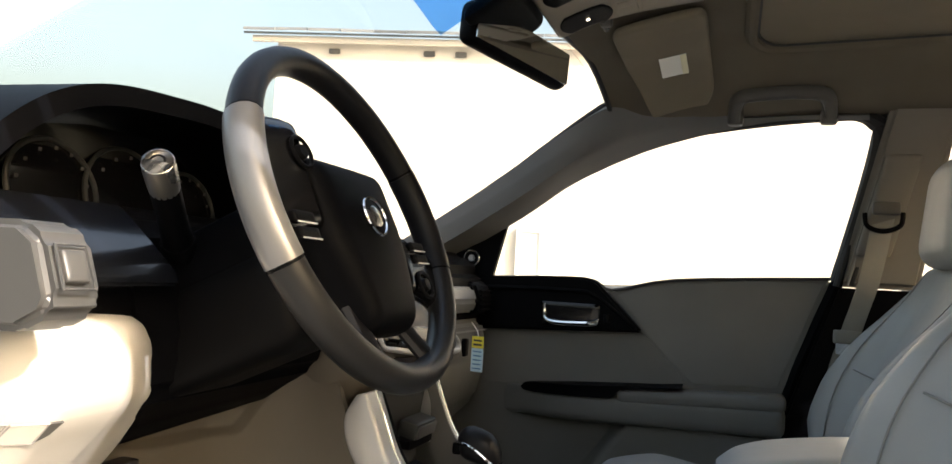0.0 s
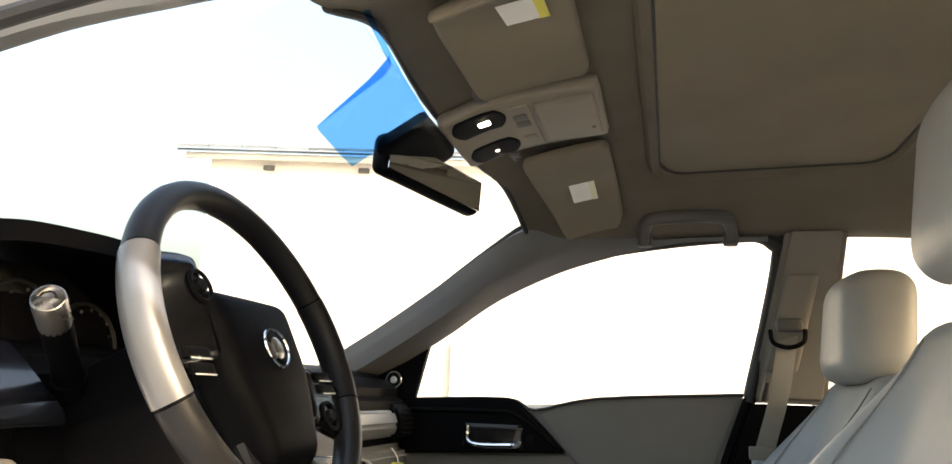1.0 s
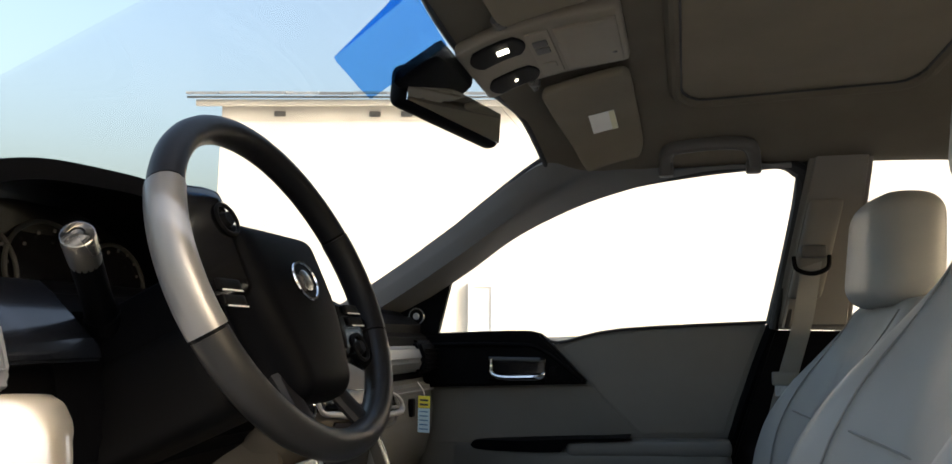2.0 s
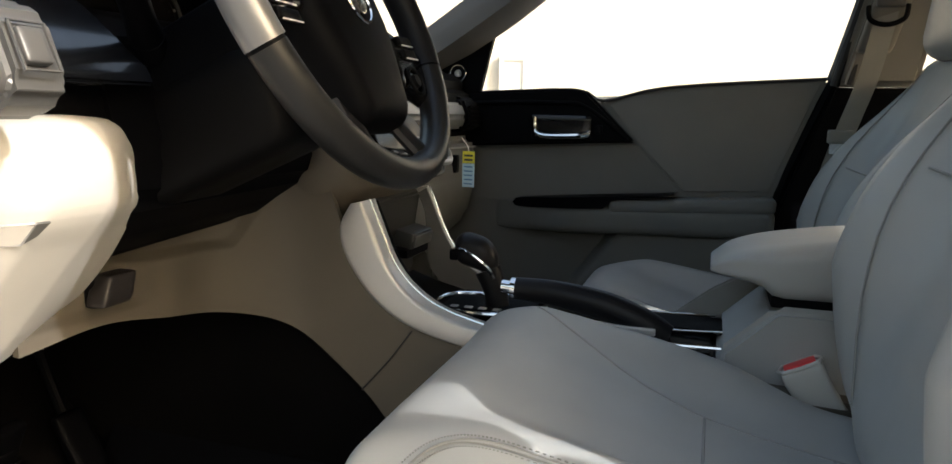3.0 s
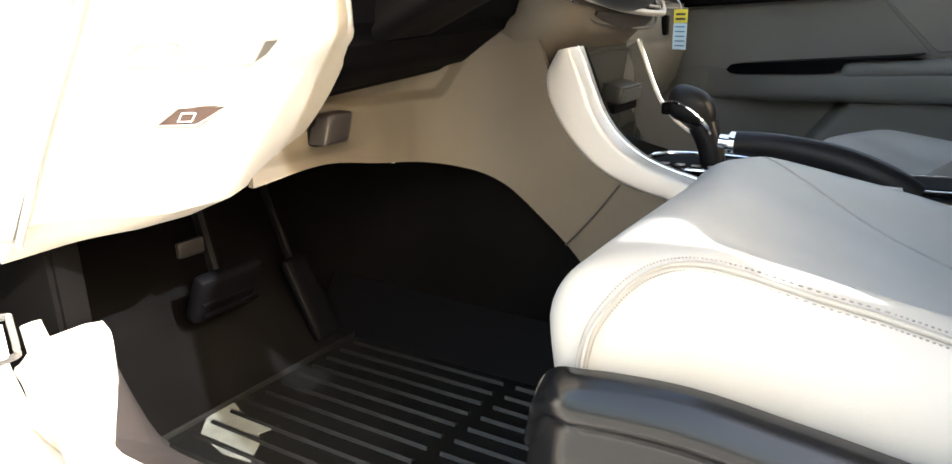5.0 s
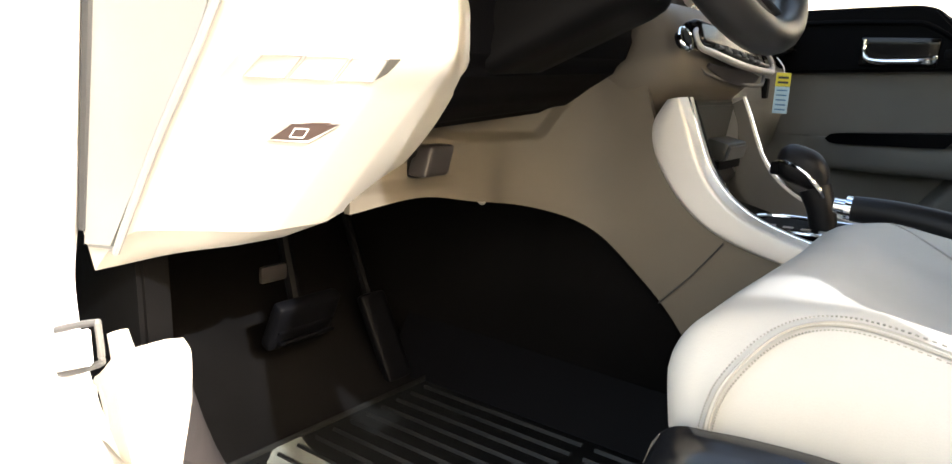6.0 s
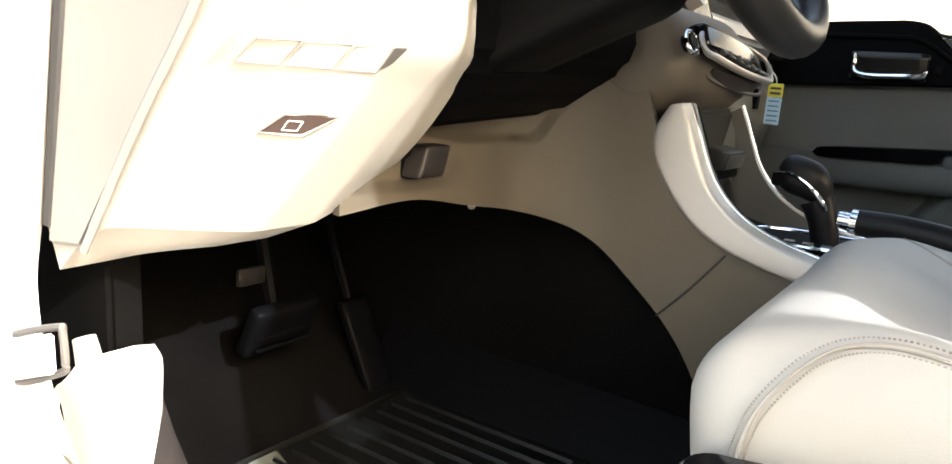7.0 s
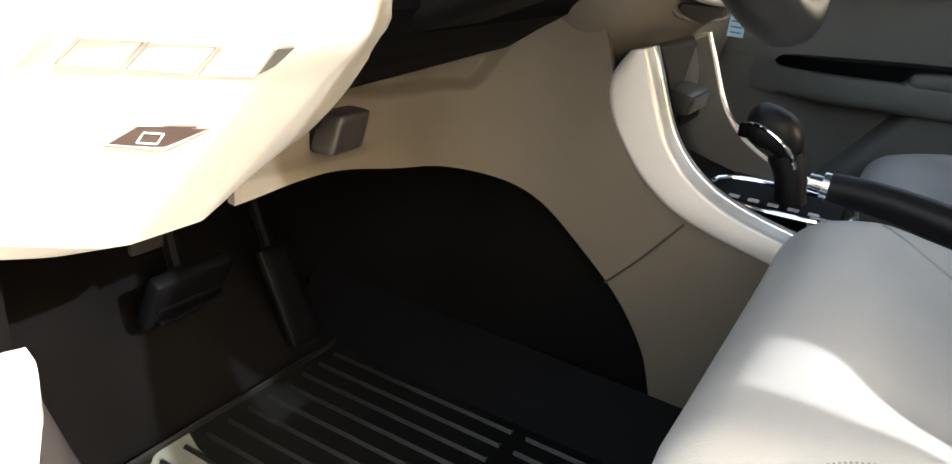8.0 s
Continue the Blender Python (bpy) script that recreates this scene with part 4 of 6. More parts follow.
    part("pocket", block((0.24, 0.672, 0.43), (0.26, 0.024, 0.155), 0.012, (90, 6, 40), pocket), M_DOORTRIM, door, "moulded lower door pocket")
    # mirror corner with its tweeter
    sail = part("corner_cover", prism([(-0.30, 0.890), (-0.27, 0.948), (-0.105, 1.035), (-0.118, 0.985), (-0.14, 0.893)], "y", 0.668, 0.690, 0.003), M_BLACK, door, "black corner cover")
    part("tweeter", disc((-0.193, 0.664, 0.937), (0, -1, 0), 0.021, 0.008, 24, 0.003), M_DARKGREY, sail, "small round tweeter")
    part("cone", disc((-0.193, 0.659, 0.937), (0, -1, 0), 0.010, 0.006, 20, 0.004), M_SILVER, sail, "silver tweeter centre")
    part("ring", ring((-0.193, 0.660, 0.937), (0, 1, 0), 0.019, 0.0022, 28, 6), M_CHROME, sail)
    # pane and its frame
    outline = [(-0.14, 0.888), (-0.10, 1.033), (0.04, 1.125), (0.18, 1.195), (0.34, 1.243), (0.53, 1.265), (0.69, 1.270), (0.712, 1.255), (0.632, 0.930), (0.30, 0.905)]
    a = [Vector((x, side(z) + 0.012, z)) for x, z in outline]
    pane = part("pane", skin([a, [p + Vector((0, 0.004, 0)) for p in a]]), M_GLASS, door, "clear door glass", smooth=0)
    pane.visible_shadow = False
    part("frame", tube([(-0.10, side(1.03) + 0.004, 1.036), (0.04, side(1.13) + 0.004, 1.130), (0.18, side(1.2) + 0.004, 1.201), (0.34, side(1.25) + 0.004, 1.249), (0.53, side(1.27) + 0.004, 1.271), (0.645, side(1.27) + 0.004, 1.275), (0.692, side(1.26) + 0.004, 1.262), (0.703, side(1.24) + 0.004, 1.232), (0.675, side(1.1) + 0.002, 1.09), (0.636, side(0.93) + 0.0, 0.925)], [0.0085, 0.0085, 0.0085, 0.0085, 0.0085, 0.0095, 0.018, 0.016, 0.015, 0.015], 8, 5), M_RUBBER, door, "black window channel")
    part("belt_seal", tube([(-0.14, 0.684, 0.894), (0.09, 0.684, 0.902), (0.155, 0.690, 0.878), (0.30, 0.690, 0.910), (0.63, 0.688, 0.931)], 0.004, 6, 4), M_RUBBER, door)
    part("end_edge", tube([(0.640, 0.685, 0.93), (0.590, 0.690, 0.80), (0.545, 0.694, 0.66), (0.51, 0.70, 0.42)], 0.013, 8, 5), M_BLACK, door, "black rubber edge of the door")


build_passenger_door()


def build_belt():
    belt = thing("seat_belt", (0.64, 0.63, 0.45), "grey seat belt hanging from the centre pillar", "seat belt")
    line = smoothed([(0.711, 0.618, 1.052), (0.688, 0.612, 0.93), (0.655, 0.605, 0.82), (0.625, 0.61, 0.70), (0.60, 0.63, 0.55), (0.60, 0.64, 0.42)], 6)
    across = Vector((0.94, 0.10, 0.33)).normalized()
    rings = [[p - across * 0.0235, p + across * 0.0235, p + across * 0.0235 + Vector((0, 0.0014, 0)), p - across * 0.0235 + Vector((0, 0.0014, 0))] for p in line]
    part("strap", skin(rings), M_WEB, belt, smooth=0)
    part("adjuster", block((0.722, 0.630, 1.085), (0.034, 0.012, 0.105), 0.010, (8, 6, 12), lambda p: Vector((p.x + 0.23 * (p.z - 1.085), p.y - 0.2 * (p.z - 1.075), p.z))), M_POST, belt, "beige height adjuster cover")
    part("loop", tube([(0.676, 0.612, 1.069), (0.681, 0.609, 1.042), (0.711, 0.606, 1.032), (0.741, 0.608, 1.044), (0.746, 0.612, 1.071)], 0.005, 8, 5), M_DARKGREY, belt, "dark guide loop")
    part("cap", block((0.716, 0.616, 1.080), (0.026, 0.010, 0.014), 0.006, (6, 6, 6)), M_HANDLE, belt, "grey brown loop cap")
    tongue = part("tongue", block((0.648, 0.602, 0.812), (0.026, 0.007, 0.014), 0.004, (6, 4, 6)), M_WEB, belt)
    part("blade", block((0.640, 0.601, 0.790), (0.013, 0.0015, 0.014), 0.001, (3, 3, 3)), M_CHROME, tongue, "chrome belt tongue")
    part("stop_button", disc((0.652, 0.603, 0.845), (0, -1, 0), 0.006, 0.004, 12), M_WEB, belt)
    buckle = thing("belt_buckle", (0.53, -0.10, 0.44), "grey belt buckle with a red release button", "belt buckle")
    tilt = Euler((0, radians(-27), 0)).to_matrix()
    top = Vector((0.523, -0.108, 0.546))
    case = part("case", block(top - tilt @ Vector((0, 0, 0.036)), (0.0255, 0.0165, 0.036), 0.006, (8, 8, 10), lambda p: Vector((p.x + 0.25 * max(0.0, 0.52 - p.z), p.y, p.z)), tilt), M_TRIM, buckle)
    part("rim", tube([top + tilt @ Vector((a, b, 0.0008)) for a, b in ((-0.021, -0.012), (0.021, -0.012), (0.021, 0.012), (-0.021, 0.012))], 0.0028, 8, 2, closed=True), M_TRIM, case)
    part("button", block(top + tilt @ Vector((0, 0, 0.0005)), (0.0195, 0.0112, 0.0035), 0.0025, (8, 6, 4), None, tilt), M_RED, buckle, "red release button")
    part("stalk", tube([(0.52, -0.097, 0.46), (0.50, -0.10, 0.40)], 0.012, 8, 1), M_BLACK, buckle)


build_belt()


# ---- dash ----
def build_dash():
    dash = thing("dashboard", (-0.4, 0, 0.55), "black dashboard with silver trim and ivory lower panels", "dashboard")
    prof = [(-0.80, 0.86), (-0.60, 0.95), (-0.36, 0.965), (-0.22, 0.945), (-0.165, 0.905), (-0.155, 0.80), (-0.24, 0.74), (-0.80, 0.70)]
    part("dash_top", prism(prof, "y", -0.690, 0.675, 0.018, 4), M_BLACK, dash)

    def hood(u, v):
        y = -0.665 + 0.50 * v
        w = (v - 0.5) * 2
        rise = (0.105 + 0.026 * v) * (1 - abs(w) ** 3.2)
        x = -0.165 - 0.30 * u - 0.02 * (1 - abs(w) ** 2)
        return (x, y, 0.950 + rise - 0.012 * (1 - u) - 0.006 * u)
    part("instrument_hood", sheet(hood, 24, 80, 0.022), M_BLACK, dash, "black hood over the instruments", smooth=60)
    cluster = part("instrument_panel", prism([(-0.645, 0.86), (-0.645, 0.952), (-0.60, 0.996), (-0.55, 1.024), (-0.42, 1.047), (-0.32, 1.047), (-0.25, 1.022), (-0.18, 0.952), (-0.18, 0.86)], "x", -0.34, -0.30, 0.004), M_GLOSSBLACK, dash, "dark instrument panel")
    for y, r in ((-0.478, 0.058), (-0.37, 0.066), (-0.262, 0.050)):
        part("dial_ring", ring((-0.285, y, 0.962), (1, 0, 0.25), r, 0.0030, 44, 8), M_BIN, cluster, "grey dial ring")
        part("dial", disc((-0.290, y, 0.962), (1, 0, 0.25), r - 0.004, 0.004, 36), M_GLOSSBLACK, cluster)
        marks = []
        for i in range(11):
            a = radians(220 - 26 * i)
            c = Vector((-0.2865, y + math.cos(a) * r * 0.80, 0.962 + math.sin(a) * r * 0.80))
            marks.append(block(c, (0.0008, 0.0022, 0.0022), 0.0005, (1, 1, 1)))
        part("dial_marks", merge(*marks), M_HANDLE, cluster, "pale dial marks")
    fascia = prism([(-0.215, 0.950), (-0.200, 0.940), (-0.128, 0.880), (-0.124, 0.866), (-0.140, 0.862), (-0.23, 0.93)], "y", -0.655, -0.455, 0.003)
    part("fascia", fascia, M_FASCIA, dash, "glossy black fascia below the dials")
    # silver end piece with the side vent
    vent_side = prism([(-0.17, 0.835), (-0.055, 0.835), (-0.030, 0.848), (-0.024, 0.862), (-0.040, 0.905), (-0.06, 0.917), (-0.17, 0.917)], "y", -0.70, -0.645, 0.007, 3)
    for v in vent_side.verts:
        v.co.x -= 0.004 + 0.30 * max(0.0, v.co.y + 0.662)
    end = part("side_vent", vent_side, M_VENT, dash, "grey silver side vent surround")
    part("vent_ring", tube([(-0.0255, -0.690, 0.868), (-0.0255, -0.662, 0.868), (-0.0385, -0.662, 0.900), (-0.0385, -0.690, 0.900)], 0.0013, 6, 1, closed=True, up=(1, 0, 0)), M_VENT, end, "raised outline of the vent flap")
    part("vent_flap", block((-0.034, -0.676, 0.884), (0.004, 0.011, 0.013), 0.003, (4, 6, 6), None, Euler((0, radians(-22), 0)).to_matrix()), M_VENT, end)
    # ivory knee panel on the driver side
    prof = [(-0.17, 0.838), (-0.125, 0.832), (-0.108, 0.815), (-0.104, 0.785), (-0.112, 0.752), (-0.272, 0.580), (-0.34, 0.552), (-0.43, 0.530), (-0.52, 0.60), (-0.50, 0.838)]

    def knee(p):
        """Folds the panel back at its inner side, and towards the sill."""
        k, q = max(0.0, (p.y + 0.537) / 0.099), ease(p.y, -0.60, -0.70)
        low = ease(p.z, 0.82, 0.62)
        p.x -= (0.046 + 0.012 * ease(p.z, 0.62, 0.82)) * k + 0.105 * q * ease(p.z, 0.90, 0.70) * ease(p.x, -0.50, -0.30)
        p.x += 0.012 * k * ease(p.z, 0.57, 0.68) * ease(p.z, 0.79, 0.68)
        p.y += 0.006 * low * min(1.0, k)
        p.z += 0.012 * k * ease(p.z, 0.65, 0.53) - 0.012 * q * ease(p.z, 0.62, 0.53)
        return p
    round_prof = [(p.x, p.y) for p in smoothed([(x, z, 0) for x, z in prof[:5] + [(-0.140, 0.722)]], 4)] + prof[5:]
    bm = prism(round_prof, "y", -0.692, -0.438)
    for cut in [-0.688 + 0.004 * k for k in range(24)] + [-0.58, -0.56, -0.545, -0.539, -0.535, -0.51, -0.48, -0.46]:
        bmesh.ops.bisect_plane(bm, geom=bm.verts[:] + bm.edges[:] + bm.faces[:], plane_co=(0, cut, 0), plane_no=(0, 1, 0))
    for cut in [0.56 + 0.01 * k for k in range(26)]:
        bmesh.ops.bisect_plane(bm, geom=bm.verts[:] + bm.edges[:] + bm.faces[:], plane_co=(0, 0, cut), plane_no=(0, 0, 1))
    for v in bm.verts:
        v.co = knee(v.co.copy())
    panel = part("knee_panel", bm, M_TRIM, dash, "ivory knee panel in sunlight", smooth=22)
    slope = Vector((0.160, 0, 0.172)).normalized()
    outward = Vector((0.172, 0, -0.160)).normalized()

    def on_face(y, s, lift=0.0):
        """A point of the sloping face; s: metres up from its foot."""
        return knee(Vector((-0.272, y, 0.580)) + slope * s) + outward * lift
    r0 = [(-0.646, 0.133), (-0.625, 0.133), (-0.613, 0.157), (-0.640, 0.157)]
    def patch(quad, lift):
        (y0, s0), (y1, s1), (y2, s2), (y3, s3) = quad

        def fn(u, v):
            return on_face((y0 * (1 - u) + y1 * u) * (1 - v) + (y3 * (1 - u) + y2 * u) * v, (s0 * (1 - u) + s1 * u) * (1 - v) + (s3 * (1 - u) + s2 * u) * v, lift)
        return sheet(fn, 8, 6, 0.003)
    sw = part("release_switch", patch(r0, 0.0022), M_BROWN, panel, "brown release switch with a white symbol", smooth=0)
    part("switch_well", tube([on_face(y, s, 0.002) for y, s in r0], 0.0018, 6, 1, closed=True, up=(0.7, 0, -0.7)), M_SEALGREY, sw)
    for a, b, c2, d in ((-0.637, 0.139, -0.630, 0.139), (-0.637, 0.139, -0.637, 0.150), (-0.630, 0.139, -0.630, 0.150), (-0.637, 0.150, -0.630, 0.150)):
        part("symbol", tube([on_face(a, b, 0.0032), on_face(c2, d, 0.0032)], 0.0006, 5, 1, up=(0.7, 0.1, -0.7)), M_INKWHITE, sw)
    for y in (-0.668, -0.645, -0.622):
        q = [(y - 0.0105, 0.209), (y + 0.0105, 0.209), (y + 0.0105, 0.234), (y - 0.0105, 0.234)]
        blank = part("button_blank", patch(q, 0.0022), M_TRIM, panel, smooth=0)
        part("gap", tube([on_face(yy, s, 0.0022) for yy, s in q], 0.0012, 5, 1, closed=True, up=(0.7, 0, -0.7)), M_SEALGREY, blank)
    q = [(-0.612, 0.208), (-0.604, 0.218), (-0.600, 0.234), (-0.612, 0.234)]
    part("button_pocket", patch(q, 0.0022), M_HANDLE, panel, "grey brown pocket edge", smooth=0)
    # end cap in the door opening
    cap = prism([(-0.435, 0.90), (-0.17, 0.90), (-0.235, 0.76), (-0.305, 0.675), (-0.400, 0.553), (-0.460, 0.545), (-0.425, 0.76)], "y", -0.703, -0.694, 0.004, 2)
    # greyer than the ivory panel: the shade on this side is in the colour
    part("end_cap", cap, M_LINER, dash, "dash end cap, greyed for its shaded side")
    part("end_edge", tube([(-0.17, -0.700, 0.86), (-0.235, -0.701, 0.765), (-0.315, -0.701, 0.665), (-0.400, -0.699, 0.550)], 0.0042, 8, 5), M_LINER, dash, "grey edge strip")
    # black lower dash round the column
    low = prism([(-0.40, 0.66), (-0.40, 0.90), (-0.13, 0.90), (-0.105, 0.80), (-0.120, 0.745), (-0.16, 0.71), (-0.21, 0.672), (-0.30, 0.665)], "y", -0.50, -0.165, 0.015, 3)
    for v in low.verts:
        v.co.z += 0.022 * ease(v.co.y, -0.34, -0.17) * ease(v.co.z, 0.80, 0.68)
        v.co.x -= 0.04 * ease(v.co.y, -0.40, -0.50) * ease(v.co.x, -0.30, -0.15)
    part("lower_dash", low, M_BLACK, dash, "black lower dash beside the column")
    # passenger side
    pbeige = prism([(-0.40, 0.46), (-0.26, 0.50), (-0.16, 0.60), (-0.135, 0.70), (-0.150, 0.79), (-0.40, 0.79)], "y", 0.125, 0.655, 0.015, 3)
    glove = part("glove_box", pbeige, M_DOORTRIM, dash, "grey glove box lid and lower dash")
    part("latch", block((-0.136, 0.487, 0.733), (0.006, 0.011, 0.020), 0.004, (4, 6, 8)), M_DARKGREY, glove, "dark glove box latch")
    part("gap", tube([(-0.137, 0.14, 0.765), (-0.136, 0.4, 0.768), (-0.139, 0.64, 0.765)], 0.0022, 6, 3), M_SEAM, glove)
    part("trim_strip", prism([(-0.19, 0.805), (-0.148, 0.808), (-0.138, 0.835), (-0.150, 0.866), (-0.20, 0.87)], "y", 0.12, 0.60, 0.006, 3), M_STRIP, dash, "satin grey dash strip")
    vent = part("passenger_vent", prism([(-0.20, 0.80), (-0.142, 0.802), (-0.130, 0.835), (-0.146, 0.878), (-0.20, 0.885)], "y", 0.555, 0.660, 0.008, 3), M_BLACK, dash, "black passenger air vent")
    for i in range(5):
        part("vane", block((-0.133, 0.608, 0.815 + 0.011 * i), (0.004, 0.040, 0.0016), 0.001, (2, 3, 2)), M_DARKGREY, vent)
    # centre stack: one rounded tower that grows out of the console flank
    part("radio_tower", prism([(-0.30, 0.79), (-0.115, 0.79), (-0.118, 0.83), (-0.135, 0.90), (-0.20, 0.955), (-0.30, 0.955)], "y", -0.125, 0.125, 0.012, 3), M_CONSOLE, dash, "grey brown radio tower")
    front = [(0.56, -0.110), (0.66, -0.097), (0.70, -0.084), (0.722, -0.066), (0.742, -0.048), (0.765, -0.046), (0.79, -0.054), (0.82, -0.072), (0.84, -0.095), (0.848, -0.14)]
    rings = []
    for j in range(44):
        z = 0.56 + 0.288 * j / 43
        x1, wide = lerp(front, z), 0.152 + 0.014 * ease(z, 0.70, 0.77)
        loop = []
        for i in range(48):
            ca, sa = math.cos(math.tau * i / 48), math.sin(math.tau * i / 48)
            ca, sa = math.copysign(abs(ca) ** 0.42, ca), math.copysign(abs(sa) ** 0.42, sa)
            loop.append(Vector(((x1 - 0.32) / 2 + (x1 + 0.32) / 2 * ca, 0.004 + wide * sa, z)))
        rings.append(loop)
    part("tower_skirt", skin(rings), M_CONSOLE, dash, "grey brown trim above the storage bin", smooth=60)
    lean = Euler((0, radians(-21), 0)).to_matrix()

    def bowed(p):
        p.x -= 0.55 * (p.y - 0.02) ** 2
        p.z -= 0.10 * (p.y - 0.02)
        return p
    climate = part("climate_panel", block((-0.046, 0.02, 0.788), (0.012, 0.142, 0.017), 0.007, (6, 24, 8), bowed, lean), M_GLOSSBLACK, dash, "dark climate control panel with a silver rim")
    low_edge = [(-0.041, -0.128, 0.7855), (-0.037, -0.095, 0.7795), (-0.0325, -0.02, 0.7695), (-0.0315, 0.05, 0.764), (-0.0335, 0.135, 0.7605)]
    end_edge = [(-0.035, 0.164, 0.762), (-0.038, 0.166, 0.778)]
    top_edge = [(-0.042, 0.130, 0.794), (-0.046, 0.02, 0.8055), (-0.050, -0.075, 0.808), (-0.051, -0.122, 0.8065)]
    part("rim", tube(low_edge + end_edge + top_edge, [0.0045, 0.0058, 0.0062, 0.0062, 0.0062, 0.0055, 0.0042, 0.0030, 0.0026, 0.0026, 0.0030], 10, 5, flat=0.8, closed=True), M_SILVER, climate, "satin silver rim")
    part("button_band", tube([(-0.037, -0.085, 0.788), (-0.0335, 0.0, 0.7775), (-0.0345, 0.08, 0.772), (-0.037, 0.140, 0.7695)], 0.0055, 10, 5, flat=0.6), M_VENT, climate, "grey button band")
    for k in range(6):
        y = -0.06 + 0.033 * k
        part("button", block(bowed(Vector((-0.0305, y, 0.778))), (0.003, 0.011, 0.0035), 0.0015, (3, 4, 3), None, lean), M_DARKGREY, climate)
    # dark sheet between rim and lip; the shade there is put into its colour
    pocket = sheet(lambda u, v: (-0.0375 - 0.5 * (0.24 * u - 0.10) ** 2 - 0.003 * v, -0.082 + 0.232 * u, 0.7655 - 0.012 * u - (0.021 - 0.016 * (2 * u - 1) ** 2) * v), 20, 8, -0.003)
    part("pocket", pocket, M_PAD, climate, "dark sheet painted as the shade under the rim")
    part("lip", tube([(-0.052, -0.100, 0.764), (-0.047, -0.075, 0.752), (-0.0435, 0.02, 0.7425), (-0.043, 0.10, 0.739), (-0.044, 0.150, 0.7405), (-0.047, 0.168, 0.750), (-0.050, 0.172, 0.766)], [0.0015, 0.0024, 0.0028, 0.0028, 0.0028, 0.0024, 0.0015], 8, 4), M_HANDLE, climate, "grey brown lip under the rim")
    part("knob_ring", ring((-0.052, -0.150, 0.793), (0.93, -0.1, 0.36), 0.0135, 0.0030, 28, 8), M_CHROME, climate, "chrome knob ring")
    part("knob", disc((-0.055, -0.150, 0.793), (0.93, -0.1, 0.36), 0.0108, 0.012, 24, 0.002), M_DARKGREY, climate, "dark rotary knob")
    radio = part("radio_panel", block((-0.128, 0.0, 0.862), (0.008, 0.105, 0.040), 0.007, (4, 10, 6), None, lean), M_GLOSSBLACK, dash, "gloss black radio panel")
    part("dial_knob", disc((-0.112, 0, 0.866), (0.93, 0, 0.36), 0.020, 0.022, 28, 0.003), M_SILVER, radio, "silver volume knob")


build_dash()


def build_underdash():
    """The beige trim that wraps from under the dash into the console's flank."""
    plan = smoothed([(-0.275, -0.50, 0), (-0.262, -0.40, 0), (-0.250, -0.30, 0), (-0.232, -0.225, 0), (-0.16, -0.160, 0), (-0.05, -0.148, 0), (0.05, -0.142, 0), (0.15, -0.138, 0), (0.32, -0.135, 0), (0.50, -0.132, 0)], 8)
    foot = [(0, 0.582), (0.10, 0.592), (0.20, 0.578), (0.285, 0.566), (0.345, 0.552), (0.385, 0.535), (0.445, 0.490), (0.50, 0.440), (0.545, 0.375), (0.570, 0.30), (0.60, 0.235), (1.2, 0.235)]
    top = [(0, 0.70), (0.20, 0.73), (0.30, 0.76), (0.40, 0.775), (0.425, 0.775), (0.447, 0.715), (0.458, 0.685), (0.475, 0.64), (0.52, 0.588), (0.58, 0.566), (0.68, 0.540), (1.2, 0.50)]
    run = [0.0]
    for a, b in zip(plan, plan[1:]):
        run.append(run[-1] + (b - a).length)

    def face(u, v):
        k = u * (len(plan) - 1)
        j = min(int(k), len(plan) - 2)
        p = plan[j].lerp(plan[j + 1], k - j)
        s = run[j] + (run[j + 1] - run[j]) * (k - j)
        z0, z1 = lerp(foot, s), lerp(top, s)
        ridge = lerp([(0, 0.668), (0.12, 0.664), (0.20, 0.655), (0.30, 0.656), (0.335, 0.698), (0.375, 0.738), (0.43, 0.742)], s)
        ridge = min(ridge, z1 - 0.025)
        z = lerp([(0, z0), (0.55, ridge - 0.003), (0.75, ridge + 0.013), (1, max(z1, ridge + 0.02))], v)
        fold = 0.013 * ease(z, ridge - 0.003, ridge + 0.013) * (1 - ease(s, 0.36, 0.44))
        fold -= 0.006 * ease(s, 0.20, 0.14) * ease(z, 0.60, 0.62) * (1 - ease(z, 0.650, 0.664))
        return (p.x - fold, p.y, z)
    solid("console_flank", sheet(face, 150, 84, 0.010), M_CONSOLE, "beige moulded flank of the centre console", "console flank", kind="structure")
    seam = tube([(0.022, -0.1455, 0.545), (-0.015, -0.1478, 0.495), (-0.052, -0.1505, 0.452)], 0.0013, 5, 3)
    solid("trim", seam, M_PAD, "fine joint in the console flank", "joint", kind="structure")
    pad = thing("connector_cover", (-0.25, -0.41, 0.61), "dark brown square cover under the dash", "plastic cover")
    part("cover", block((-0.240, -0.405, 0.640), (0.014, 0.022, 0.018), 0.005, (6, 8, 8), lambda p: Vector((p.x, p.y + 0.35 * (p.z - 0.640), p.z))), M_PAD, pad)
    part("collar", block((-0.254, -0.405, 0.636), (0.010, 0.021, 0.018), 0.006, (4, 6, 6)), M_DARKGREY, pad)
    clip = thing("trim_clip", (-0.35, -0.15, 0.53), "small pale carpet clip", "clip")
    part("head", disc((-0.349, -0.154, 0.548), (0.5, -1, 0.2), 0.006, 0.004, 12), M_TRIM, clip)


build_underdash()


# ---- steering wheel and column ----
HUB = Vector((0.036, -0.375, 0.951))
WHEEL_TILT = radians(25)
FACE = Vector((math.cos(WHEEL_TILT), 0, math.sin(WHEEL_TILT)))
UPW = Vector((-math.sin(WHEEL_TILT), 0, math.cos(WHEEL_TILT)))
